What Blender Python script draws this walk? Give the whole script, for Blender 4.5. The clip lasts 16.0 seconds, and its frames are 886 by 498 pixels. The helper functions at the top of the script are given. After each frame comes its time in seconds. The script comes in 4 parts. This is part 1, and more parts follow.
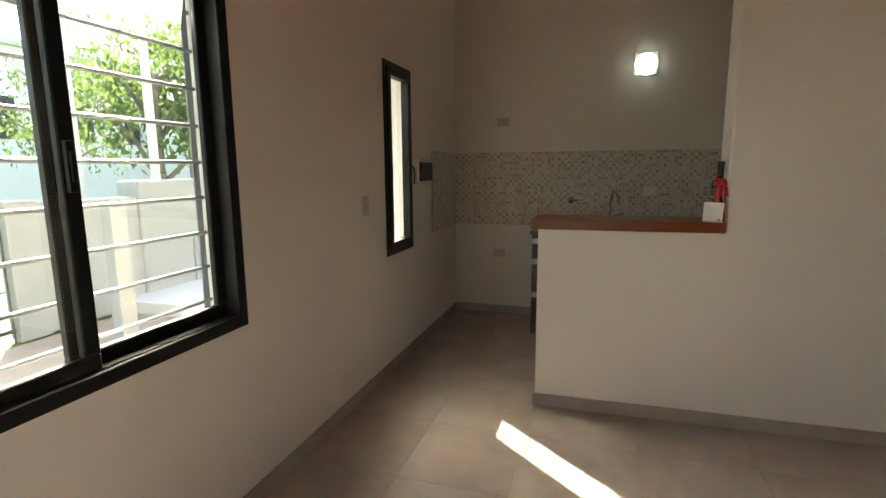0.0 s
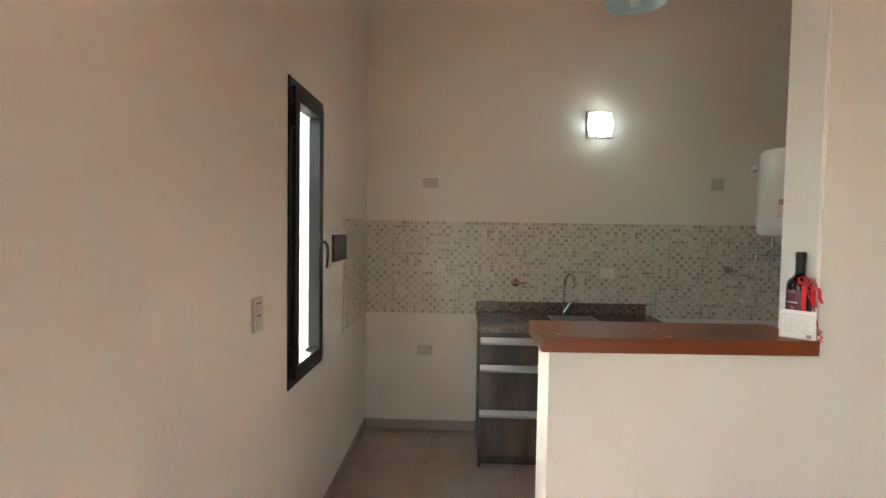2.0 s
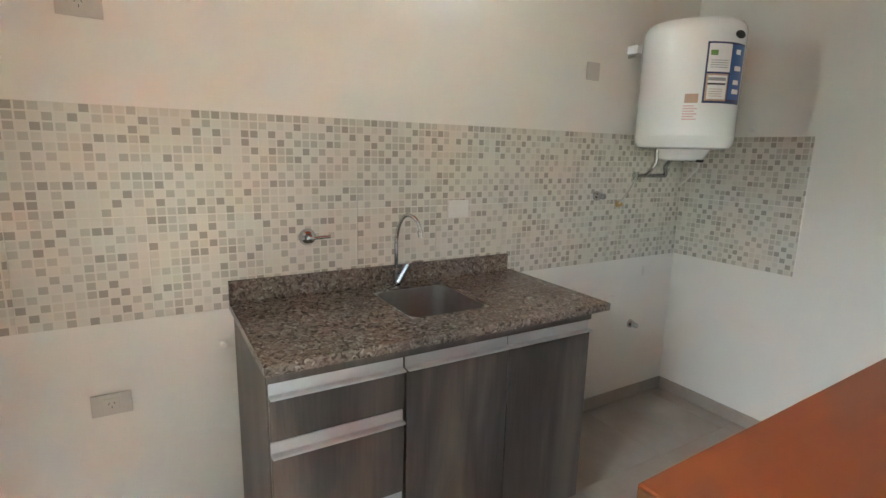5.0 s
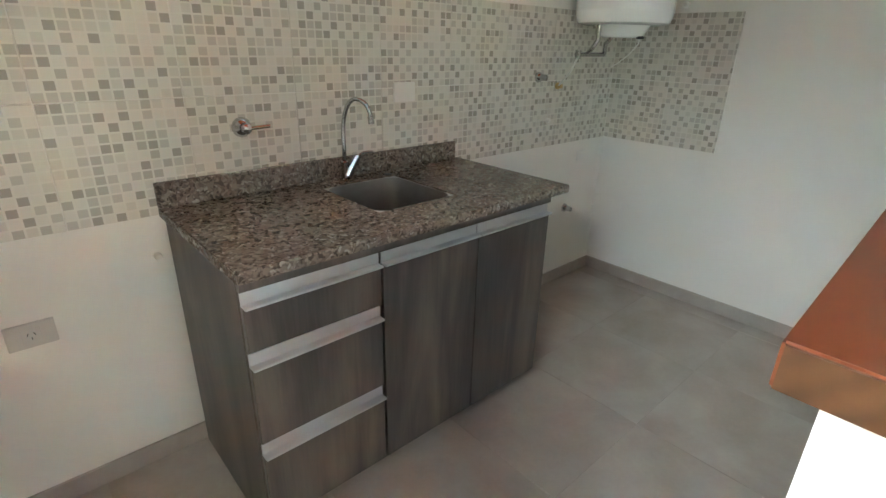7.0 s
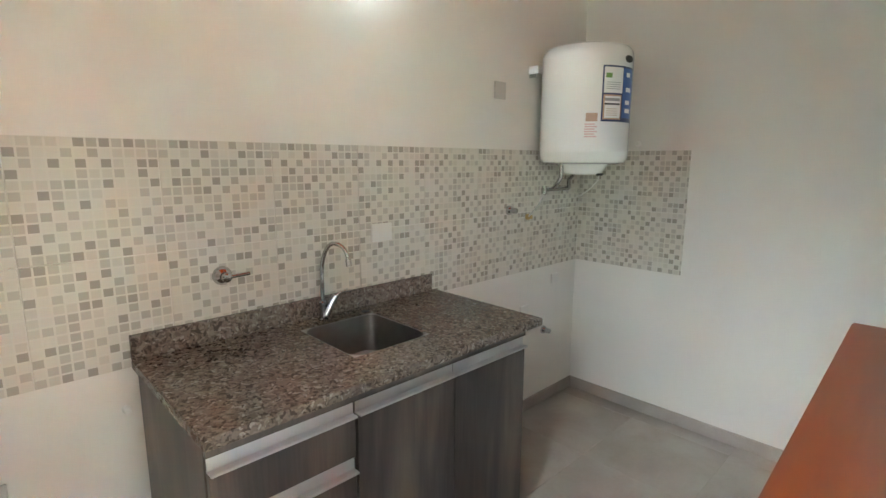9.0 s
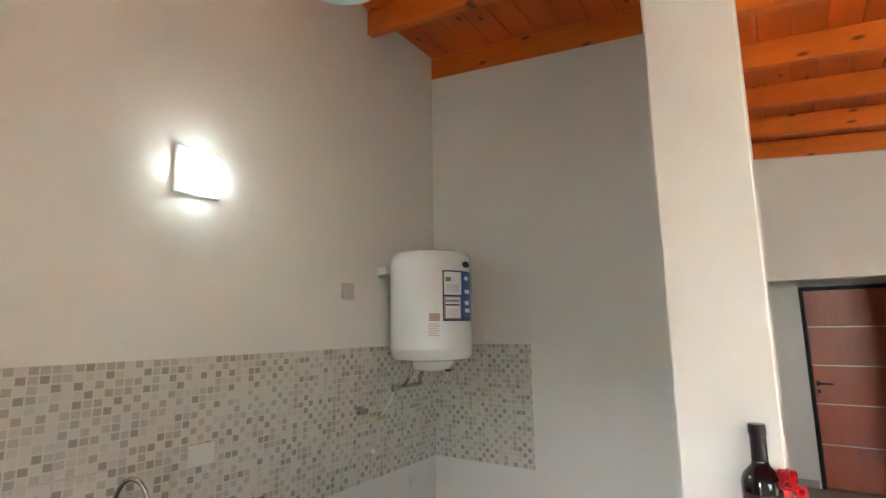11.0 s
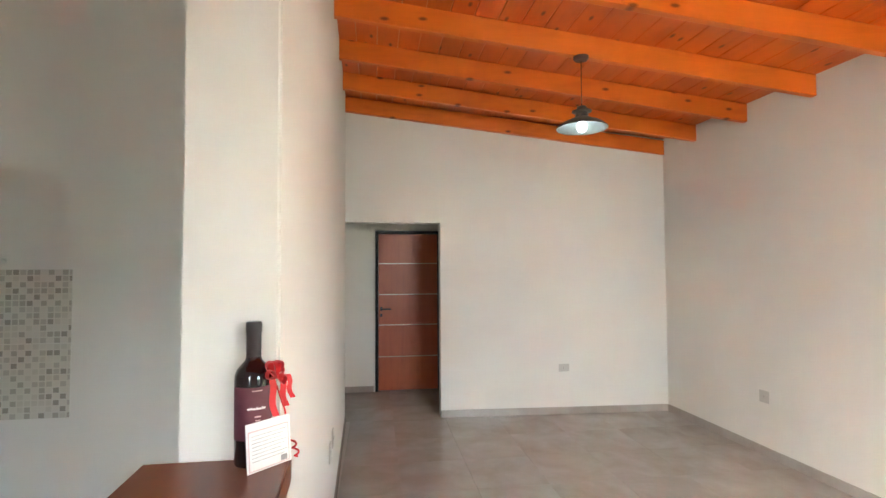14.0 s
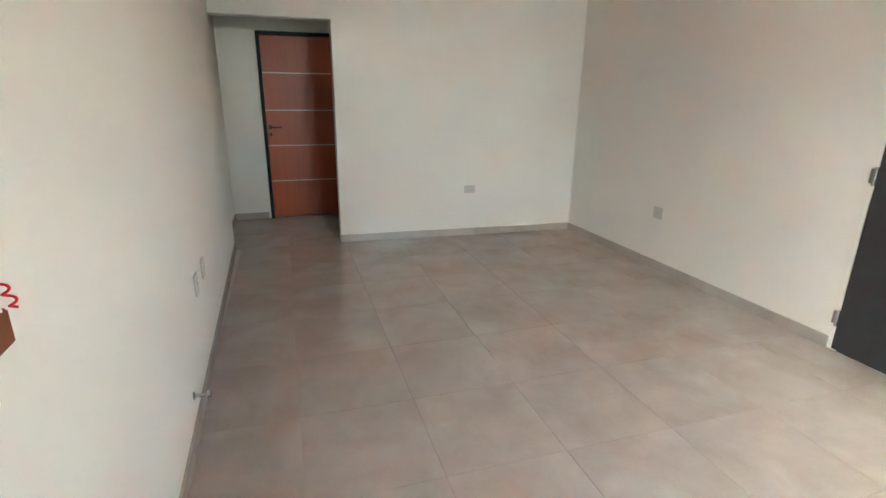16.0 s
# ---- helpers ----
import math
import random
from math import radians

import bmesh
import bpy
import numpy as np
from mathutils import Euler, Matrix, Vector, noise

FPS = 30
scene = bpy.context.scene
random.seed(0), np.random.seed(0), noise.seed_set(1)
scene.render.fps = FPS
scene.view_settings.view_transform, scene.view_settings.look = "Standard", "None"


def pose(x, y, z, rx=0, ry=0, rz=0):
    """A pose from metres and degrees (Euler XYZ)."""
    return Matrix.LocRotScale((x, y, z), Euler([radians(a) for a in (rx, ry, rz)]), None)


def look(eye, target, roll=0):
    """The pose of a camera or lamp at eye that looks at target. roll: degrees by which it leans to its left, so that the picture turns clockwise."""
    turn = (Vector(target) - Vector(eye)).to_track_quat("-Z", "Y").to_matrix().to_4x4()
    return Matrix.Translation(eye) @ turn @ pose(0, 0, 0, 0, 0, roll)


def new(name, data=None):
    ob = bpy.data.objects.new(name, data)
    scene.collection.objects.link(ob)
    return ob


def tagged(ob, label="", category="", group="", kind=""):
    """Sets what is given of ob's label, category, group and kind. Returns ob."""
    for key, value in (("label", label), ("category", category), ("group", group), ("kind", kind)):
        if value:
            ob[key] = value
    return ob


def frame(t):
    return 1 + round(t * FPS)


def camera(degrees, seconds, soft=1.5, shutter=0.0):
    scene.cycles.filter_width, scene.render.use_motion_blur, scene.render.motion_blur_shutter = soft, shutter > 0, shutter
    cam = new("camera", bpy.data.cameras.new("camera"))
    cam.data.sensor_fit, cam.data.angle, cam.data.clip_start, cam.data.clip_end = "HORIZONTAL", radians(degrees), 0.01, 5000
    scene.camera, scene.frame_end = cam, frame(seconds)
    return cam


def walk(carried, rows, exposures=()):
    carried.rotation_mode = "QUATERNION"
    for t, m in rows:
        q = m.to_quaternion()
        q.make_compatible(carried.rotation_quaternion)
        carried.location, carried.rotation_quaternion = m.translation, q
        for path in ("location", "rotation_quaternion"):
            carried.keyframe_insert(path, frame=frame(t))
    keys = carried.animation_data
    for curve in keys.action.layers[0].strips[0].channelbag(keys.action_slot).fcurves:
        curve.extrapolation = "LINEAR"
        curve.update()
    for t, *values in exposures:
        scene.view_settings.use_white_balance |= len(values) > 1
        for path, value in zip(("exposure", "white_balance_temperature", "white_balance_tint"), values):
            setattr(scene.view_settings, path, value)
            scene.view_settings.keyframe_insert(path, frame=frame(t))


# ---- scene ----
cam = camera(83.1, 16.0)
EXPOSURES = [(0.0, 2.9, 8100, 8), (1.0, 3.1, 8200, 16), (1.5, 3.4, 8000, 17), (2.0, 4.15, 7150, 8), (2.5, 4.25, 6900, 8), (3.0, 4.4, 7100, 10), (3.5, 4.4, 7400, 14), (4.0, 4.55, 7300, 14), (5.0, 5.2, 6700, 7), (7.5, 5.05, 6550, 2), (8.0, 5.1, 6550, 3), (8.5, 5.3, 6600, 4), (11.0, 4.9, 7000, 11), (12.0, 4.72, 7000, 12), (12.5, 4.95, 7000, 14), (13.0, 4.95, 6900, 13), (14.0, 5.0, 6700, 8), (15.0, 4.82, 6500, 5), (15.5, 4.5, 6450, 3), (16.0, 4.6, 6450, 2)]
PATH = [
    (0, (-0.005, 0.226, 1.418), (-0.603, 2.108, 1.099), -0.5),
    (0.5, (-0.191, 0.393, 1.479), (-0.751, 2.304, 1.294), -0.3),
    (1, (-0.339, 0.664, 1.484), (-0.789, 2.61, 1.375), 0.2),
    (1.5, (-0.461, 0.96, 1.501), (-0.825, 2.924, 1.404), 0.3),
    (2, (-0.665, 1.287, 1.506), (-0.744, 3.284, 1.425), 0.9),
    (2.5, (-0.776, 1.629, 1.489), (-0.689, 3.626, 1.41), 0.6),
    (3, (-0.8, 2.009, 1.481), (-0.614, 3.996, 1.354), 0.6),
    (3.5, (-0.873, 2.351, 1.487), (-0.486, 4.304, 1.294), 0.8),
    (4, (-0.86, 2.652, 1.474), (-0.266, 4.548, 1.244), 0.6),
    (4.5, (-0.795, 2.92, 1.466), (-0.066, 4.76, 1.18), 0.8),
    (5, (-0.776, 3.106, 1.445), (0.222, 4.797, 1.065), 1.4),
    (7.5, (-0.908, 3.306, 1.377), (0.342, 4.661, 0.602), 1.6),
    (8, (-0.904, 3.298, 1.422), (0.366, 4.671, 0.715), 1.1),
    (8.5, (-0.899, 3.294, 1.461), (0.414, 4.704, 0.927), 0.9),
    (11, (-0.745, 3.115, 1.656), (0.904, 4.204, 1.969), -0.8),
    (11.5, (-0.744, 3.087, 1.671), (1.053, 3.893, 2.016), -1.6),
    (12, (-0.737, 3.022, 1.677), (1.151, 3.564, 2.052), -2),
    (12.5, (-0.73, 2.96, 1.66), (1.214, 3.239, 2.034), -1.5),
    (13, (-0.69, 2.924, 1.633), (1.282, 2.949, 1.964), -1.7),
    (13.5, (-0.65, 2.91, 1.596), (1.331, 2.778, 1.827), -1.2),
    (14, (-0.593, 2.908, 1.559), (1.387, 2.639, 1.634), -0.3),
    (14.5, (-0.571, 2.88, 1.533), (1.391, 2.498, 1.471), 0.1),
    (15, (-0.52, 2.853, 1.483), (1.405, 2.359, 1.26), 0.2),
    (15.5, (-0.414, 2.782, 1.431), (1.46, 2.213, 1.028), 0.5),
    (16, (-0.215, 2.696, 1.433), (1.605, 2.123, 0.835), 0.7),
]
walk(cam, [(t, look(eye, target, roll)) for t, eye, target, roll in PATH], EXPOSURES)

# world, sun and exposure
world = bpy.data.worlds.new("sky")
scene.world = world
world.use_nodes = True
wn = world.node_tree
sky = wn.nodes.new("ShaderNodeTexSky")
sky.sky_type, sky.sun_disc = "NISHITA", False
SUN_ELEVATION, SUN_WAY = 39.0, (0.77, -0.64)
sky.sun_elevation = radians(SUN_ELEVATION)
sky.sun_rotation = math.atan2(-SUN_WAY[0], -SUN_WAY[1])
wn.nodes["Background"].inputs["Strength"].default_value = 0.15
wn.links.new(sky.outputs[0], wn.nodes["Background"].inputs[0])
sun = new("sun", bpy.data.lights.new("sun", "SUN"))
sun.data.energy, sun.data.angle, sun.data.color = 5.0, radians(0.5), (1.0, 0.95, 0.87)
fall = Vector((SUN_WAY[0], SUN_WAY[1], -math.tan(radians(SUN_ELEVATION))))
sun.rotation_euler = fall.to_track_quat("-Z", "Y").to_euler()


# daylight in the narrow window's opening
panel = bpy.data.lights.new("window_daylight", "AREA")
panel.shape, panel.size, panel.size_y, panel.energy, panel.color = "RECTANGLE", 0.42, 0.26, 0.12, (0.86, 0.94, 1.0)
panel.spread = radians(44)
daylight = new("window_daylight", panel)
daylight.matrix_world = look((-1.53, 3.54, 2.0), (1.9, 4.05, 0.1))
# and in the wide window's
panel = bpy.data.lights.new("wide_window_daylight", "AREA")
panel.shape, panel.size, panel.size_y, panel.energy, panel.color = "RECTANGLE", 1.2, 0.16, 1.1, (0.92, 0.97, 1.0)
panel.spread = radians(95)
daylight = new("wide_window_daylight", panel)
daylight.matrix_world = look((-1.50, 1.2, 2.03), (4.6, 1.2, 0.7))


# ---------- materials ----------
def material(name, color, rough=0.5, metal=0.0, coat=0.0, spec=0.5):
    m = bpy.data.materials.new(name)
    m.use_nodes = True
    b = m.node_tree.nodes["Principled BSDF"]
    b.inputs["Base Color"].default_value = (*color, 1)
    b.inputs["Roughness"].default_value = rough
    b.inputs["Metallic"].default_value = metal
    b.inputs["Coat Weight"].default_value = coat
    b.inputs["Coat Roughness"].default_value = 0.12
    b.inputs["Specular IOR Level"].default_value = spec
    return m


class Net:
    """Shorthand for wiring a material's nodes."""

    def __init__(self, m):
        self.t = m.node_tree
        self.b = self.t.nodes["Principled BSDF"]

    def add(self, kind, **values):
        n = self.t.nodes.new(kind)
        for k, v in values.items():
            n.inputs[k.replace("_", " ")].default_value = v
        return n

    def link(self, a, b):
        self.t.links.new(a, b)

    def coords(self, scale=(1, 1, 1), world_space=False):
        mp = self.add("ShaderNodeMapping")
        mp.inputs["Scale"].default_value = scale
        if world_space:
            self.link(self.add("ShaderNodeNewGeometry").outputs["Position"], mp.inputs[0])
        else:
            self.link(self.add("ShaderNodeTexCoord").outputs["Object"], mp.inputs[0])
        return mp.outputs[0]

    def noise(self, vec, scale, detail=4.0, rough=0.55, distort=0.0):
        n = self.add("ShaderNodeTexNoise", Scale=scale, Detail=detail, Roughness=rough, Distortion=distort)
        self.link(vec, n.inputs["Vector"])
        return n.outputs["Fac"]

    def ramp(self, fac, stops, constant=False):
        r = self.add("ShaderNodeValToRGB")
        if constant:
            r.color_ramp.interpolation = "CONSTANT"
        el = r.color_ramp.elements
        while len(el) < len(stops):
            el.new(0.5)
        for e, (p, c) in zip(el, stops):
            e.position, e.color = p, (*c, 1)
        self.link(fac, r.inputs[0])
        return r.outputs[0]

    def mix(self, fac, a, b, how="MIX"):
        n = self.t.nodes.new("ShaderNodeMix")
        n.data_type, n.blend_type = "RGBA", how
        for sock, v in ((n.inputs[0], fac), (n.inputs[6], a), (n.inputs[7], b)):
            if isinstance(v, (int, float)):
                sock.default_value = v
            elif isinstance(v, tuple):
                sock.default_value = (*v, 1)
            else:
                self.link(v, sock)
        return n.outputs[2]

    def math(self, op, a, b=0.0):
        n = self.t.nodes.new("ShaderNodeMath")
        n.operation = op
        for sock, v in ((n.inputs[0], a), (n.inputs[1], b)):
            if isinstance(v, (int, float)):
                sock.default_value = v
            else:
                self.link(v, sock)
        return n.outputs[0]

    def bump(self, height, strength=0.2, distance=0.002):
        n = self.add("ShaderNodeBump", Strength=strength, Distance=distance)
        self.link(height, n.inputs["Height"])
        self.link(n.outputs[0], self.b.inputs["Normal"])

    def random(self):
        return self.add("ShaderNodeObjectInfo").outputs["Random"]

    def color(self, c):
        self.link(c, self.b.inputs["Base Color"])

    def rough(self, fac, lo, hi):
        n = self.add("ShaderNodeMapRange", To_Min=lo, To_Max=hi)
        self.link(fac, n.inputs[0])
        self.link(n.outputs[0], self.b.inputs["Roughness"])


def plaster(name, c, bump=0.25):
    m = material(name, c, 0.75, spec=0.25)
    n = Net(m)
    v = n.coords(world_space=True)
    big = n.noise(v, 0.9, 3)
    fine = n.noise(v, 140, 5)
    n.color(n.mix(big, tuple(x * 0.95 for x in c), tuple(min(1, x * 1.04) for x in c)))
    n.bump(n.math("ADD", n.math("MULTIPLY", fine, 0.35), n.noise(v, 9, 4)), bump, 0.004)
    return m


WALL = plaster("wall_paint", (0.74, 0.71, 0.665))
# white outer render, its colour darkened to stand for the shaded side
DIMMED_OUT = plaster("dimmed_outer_render", (0.27, 0.275, 0.27))
HOUSE_OUT = plaster("white_house_render", (0.68, 0.67, 0.64))
CEMENT = plaster("cement", (0.55, 0.54, 0.52), 0.5)


def porcelain(name="porcelain_floor"):
    m = material(name, (0.36, 0.30, 0.26), 0.35)
    n = Net(m)
    v = n.coords(world_space=True)
    shift = n.add("ShaderNodeVectorMath")
    shift.operation = "ADD"
    tint = n.add("ShaderNodeCombineXYZ")
    r = n.random()
    n.link(n.math("MULTIPLY", r, 37.0), tint.inputs[0])
    n.link(n.math("MULTIPLY", r, 91.0), tint.inputs[1])
    n.link(v, shift.inputs[0])
    n.link(tint.outputs[0], shift.inputs[1])
    w = shift.outputs[0]
    cloud = n.noise(w, 2.6, 5, 0.58, 0.35)
    grain = n.noise(w, 60, 4)
    c = n.ramp(cloud, [(0.28, (0.325, 0.279, 0.246)), (0.5, (0.383, 0.338, 0.304)), (0.72, (0.440, 0.398, 0.365))])
    n.color(n.mix(0.05, c, n.ramp(grain, [(0.3, (0.2, 0.17, 0.15)), (0.7, (0.5, 0.45, 0.4))])))
    n.rough(cloud, 0.12, 0.21)
    n.bump(grain, 0.06, 0.001)
    return m


FLOOR = porcelain()
SKIRT = porcelain("porcelain_skirting")
GROUT = plaster("grout", (0.36, 0.312, 0.278))


def mosaic():
    """Glazed tile printed with small squares, twelve to a side; lies in the tile's own x and z."""
    m = material("mosaic_tile", (0.6, 0.56, 0.5), 0.36)
    n = Net(m)
    v = n.coords((12 / 0.357, 1, 12 / 0.342))
    xyz = n.add("ShaderNodeSeparateXYZ")
    n.link(v, xyz.inputs[0])
    cell = n.add("ShaderNodeCombineXYZ")
    inside = []
    for k, axis in enumerate((0, 2)):
        n.link(n.math("FLOOR", xyz.outputs[axis]), cell.inputs[k])
        f = n.math("ABSOLUTE", n.math("SUBTRACT", n.math("FRACT", xyz.outputs[axis]), 0.5))
        inside.append(n.math("LESS_THAN", f, 0.41))
    n.link(n.math("FLOOR", n.math("MULTIPLY", n.random(), 5.0)), cell.inputs[2])
    wn_ = n.add("ShaderNodeTexWhiteNoise")
    n.link(cell.outputs[0], wn_.inputs[0])
    odd = n.math("PINGPONG", n.math("ADD", n.math("FLOOR", xyz.outputs[0]), n.math("FLOOR", xyz.outputs[2])), 1.0)
    pale, sand, mid, grey, deep = (0.60, 0.565, 0.50), (0.545, 0.51, 0.445), (0.46, 0.43, 0.375), (0.40, 0.37, 0.32), (0.32, 0.29, 0.248)
    dotted = n.ramp(wn_.outputs[0], [(0.0, deep), (0.26, grey), (0.46, mid), (0.72, sand), (0.86, pale)], True)
    plain = n.ramp(wn_.outputs[0], [(0.0, pale), (0.55, sand), (0.78, mid), (0.90, grey), (0.965, deep)], True)
    chip = n.mix(odd, dotted, plain)
    mask = n.math("MULTIPLY", inside[0], inside[1])
    n.color(n.mix(mask, (0.62, 0.585, 0.52), chip))
    n.bump(n.math("ADD", n.math("MULTIPLY", mask, 0.4), n.noise(v, 0.8, 3)), 0.12, 0.001)
    return m


MOSAIC = mosaic()


def timber(name, dark, light, along="x", coat=0.0, knots="", board=0.0, rough=0.36, stretch=7.0):
    """Varnished wood with grain along one world axis; board: width of the boards that differ in tone."""
    m = material(name, light, rough, coat=coat)
    n = Net(m)
    s = [stretch] * 3
    s["xyz".index(along)] = 1.1
    v = n.coords(tuple(s), True)
    geo = n.coords((1, 1, 1), True)
    ring = n.noise(v, 1.3, 6, 0.6, 0.6)
    c = n.ramp(ring, [(0.15, dark), (0.5, light), (0.8, tuple(min(1, x * 1.15) for x in light))])
    tone = n.random()
    if board:
        sep = n.add("ShaderNodeSeparateXYZ")
        n.link(geo, sep.inputs[0])
        row = n.math("FLOOR", n.math("DIVIDE", sep.outputs["XYZ".index("Y" if along == "x" else "X")], board))
        w = n.add("ShaderNodeTexWhiteNoise")
        w.noise_dimensions = "1D"
        n.link(row, w.inputs["W"])
        tone = w.outputs[0]
    c = n.mix(n.math("MULTIPLY", tone, 0.3), c, dark)
    c = n.mix(n.ramp(n.noise(geo, 2.2, 3), [(0.35, (0, 0, 0)), (0.7, (0.45, 0.45, 0.45))]), c, tuple(min(1, x * 1.35) for x in light))
    if knots:
        ks = [6.0] * 3
        ks["xyz".index(along)] = 2.6
        split = n.add("ShaderNodeSeparateXYZ")
        n.link(n.coords(tuple(ks), True), split.inputs[0])
        a, b = [k for k in range(3) if k != "xyz".index(knots)]
        flat = n.add("ShaderNodeCombineXYZ")
        n.link(n.math("ADD", split.outputs[a], n.math("MULTIPLY", tone, 17.0)), flat.inputs[0])
        n.link(n.math("ADD", split.outputs[b], n.math("MULTIPLY", tone, 5.0)), flat.inputs[1])
        vor = n.add("ShaderNodeTexVoronoi", Scale=1.0, Randomness=1.0)
        vor.voronoi_dimensions = "2D"
        n.link(flat.outputs[0], vor.inputs["Vector"])
        few = n.add("ShaderNodeSeparateColor")
        n.link(vor.outputs["Color"], few.inputs[0])
        knot = n.ramp(vor.outputs["Distance"], [(0.04, (1, 1, 1)), (0.10, (0, 0, 0))])
        knot = n.math("MULTIPLY", knot, n.math("GREATER_THAN", few.outputs[0], 0.5))
        c = n.mix(n.math("MULTIPLY", knot, 0.85), c, tuple(x * 0.22 for x in dark))
    n.color(c)
    n.bump(ring, 0.15, 0.001)
    return m


BEAM = timber("pine_beam", (0.42, 0.064, 0.006), (0.62, 0.142, 0.014), "y", knots="x")
PLANK = timber("pine_boards", (0.41, 0.056, 0.005), (0.58, 0.100, 0.009), "x", knots="z", board=0.16)


def slab_wood(name, dark, mid, light, sawn=False):
    """A varnished solid board: long soft grain, or growth rings on its sawn end."""
    m = material(name, mid, 0.31)
    n = Net(m)
    if sawn:
        place = n.add("ShaderNodeVectorMath")
        place.operation = "SUBTRACT"
        n.link(n.coords((0.12, 1, 1), True), place.inputs[0])
        place.inputs[1].default_value = (0, 3.17, 0.93)
        wave = n.add("ShaderNodeTexWave", Scale=9.0, Distortion=2.2, Detail=3.0)
        wave.inputs["Detail Scale"].default_value = 1.6
        wave.wave_type, wave.rings_direction = "RINGS", "X"
        n.link(place.outputs[0], wave.inputs["Vector"])
        ring = wave.outputs["Fac"]
    else:
        ring = n.noise(n.coords((1.1, 13, 13), True), 1.0, 3, 0.5, 0.25)
    fine = n.noise(n.coords((4, 110, 110), True), 1.0, 4)
    broad = n.noise(n.coords((1.2, 6, 6), True), 1.0, 3, 0.5, 0.4)
    c = n.ramp(ring, [(0.0, dark), (0.45, mid), (1.0, light)] if sawn else [(0.3, dark), (0.5, mid), (0.72, light)])
    c = n.mix(n.ramp(broad, [(0.42, (0, 0, 0)), (0.62, (0.6, 0.6, 0.6))]), c, mid)
    n.color(n.mix(n.math("MULTIPLY", fine, 0.3), c, dark))
    return m


BAR_WOOD = slab_wood("bar_wood", (0.130, 0.029, 0.009), (0.172, 0.041, 0.012), (0.215, 0.055, 0.015))
END_WOOD = slab_wood("bar_end_grain", (0.055, 0.022, 0.010), (0.090, 0.038, 0.016), (0.130, 0.058, 0.024), True)
DOOR_WOOD = timber("door_veneer", (0.28, 0.046, 0.012), (0.37, 0.070, 0.018), "z", 0.0, "", rough=0.36, stretch=20)


def melamine():
    m = material("melamine", (0.08, 0.065, 0.055), 0.4)
    n = Net(m)
    v = n.coords((3.0, 3.0, 0.42), True)
    streak = n.noise(v, 1.9, 4, 0.5, 0.9)
    fine = n.noise(n.coords((60, 60, 2.5), True), 2.0, 4)
    c = n.ramp(streak, [(0.30, (0.034, 0.029, 0.026)), (0.46, (0.058, 0.047, 0.041)), (0.58, (0.100, 0.078, 0.063)), (0.72, (0.165, 0.126, 0.099))])
    n.color(n.mix(0.14, c, n.ramp(fine, [(0.3, (0.03, 0.025, 0.022)), (0.7, (0.16, 0.13, 0.11))])))
    n.bump(fine, 0.1, 0.001)
    return m


MELAMINE = melamine()


def granite():
    m = material("granite", (0.2, 0.17, 0.15), 0.18)
    n = Net(m)
    v = n.coords((1, 1, 1), True)
    warp = n.add("ShaderNodeTexNoise", Scale=35.0)
    n.link(v, warp.inputs["Vector"])
    wv = n.mix(0.045, v, warp.outputs["Color"], "ADD")
    vor = n.add("ShaderNodeTexVoronoi", Scale=112.0)
    n.link(wv, vor.inputs["Vector"])
    sep = n.add("ShaderNodeSeparateColor")
    n.link(vor.outputs["Color"], sep.inputs[0])
    c = n.ramp(sep.outputs[0], [(0.0, (0.070, 0.056, 0.047)), (0.18, (0.150, 0.120, 0.097)), (0.42, (0.205, 0.168, 0.138)), (0.74, (0.262, 0.225, 0.190)), (0.93, (0.35, 0.32, 0.285))], True)
    edge = n.ramp(vor.outputs["Distance"], [(0.55, (0, 0, 0)), (0.95, (1, 1, 1))])
    n.color(n.mix(n.math("MULTIPLY", edge, 0.45), n.mix(n.noise(v, 7, 3), c, n.mix(0.4, c, (0.12, 0.09, 0.075))), (0.05, 0.045, 0.04)))
    return m


GRANITE = granite()


def worn(name, c, rough, metal=0.0, scale=30.0, coat=0.0, amount=0.15):
    """A plain finish with slight unevenness in tone and gloss."""
    m = material(name, c, rough, metal, coat)
    n = Net(m)
    v = n.coords(world_space=True)
    f = n.noise(v, scale, 4)
    n.color(n.mix(f, tuple(x * (1 - amount) for x in c), tuple(min(1, x * (1 + amount)) for x in c)))
    n.rough(n.noise(v, scale * 0.35, 3), rough * 0.8, min(1, rough * 1.25))
    return m


BLACK = worn("black_aluminium", (0.010, 0.010, 0.011), 0.45)
BLACK.node_tree.nodes["Principled BSDF"].inputs["Specular IOR Level"].default_value = 0.22
DARK_DOOR = worn("dark_sheet_steel", (0.030, 0.030, 0.034), 0.42)
CHROME = worn("chrome", (0.50, 0.50, 0.51), 0.08, 1.0)
STEEL = worn("brushed_steel", (0.55, 0.55, 0.55), 0.25, 1.0)
SINK = worn("polished_sink_steel", (0.31, 0.295, 0.28), 0.38, 1.0)
ALU = worn("satin_aluminium", (0.60, 0.61, 0.62), 0.5, 1.0, amount=0.05)
ENAMEL = worn("white_enamel", (0.80, 0.80, 0.79), 0.2, coat=0.5, scale=3, amount=0.02)
PLASTIC = worn("white_plastic", (0.70, 0.68, 0.64), 0.38, amount=0.03)
GREY_PLASTIC = worn("grey_plastic", (0.50, 0.475, 0.44), 0.4, amount=0.04)
SLOT = worn("dark_slot", (0.03, 0.03, 0.03), 0.6)
BROWN_COVER = worn("smoked_cover", (0.026, 0.018, 0.015), 0.42)
BRASS = worn("brass_fitting", (0.55, 0.38, 0.18), 0.3, 1.0)
RUBBER = worn("black_rubber", (0.02, 0.02, 0.02), 0.6)
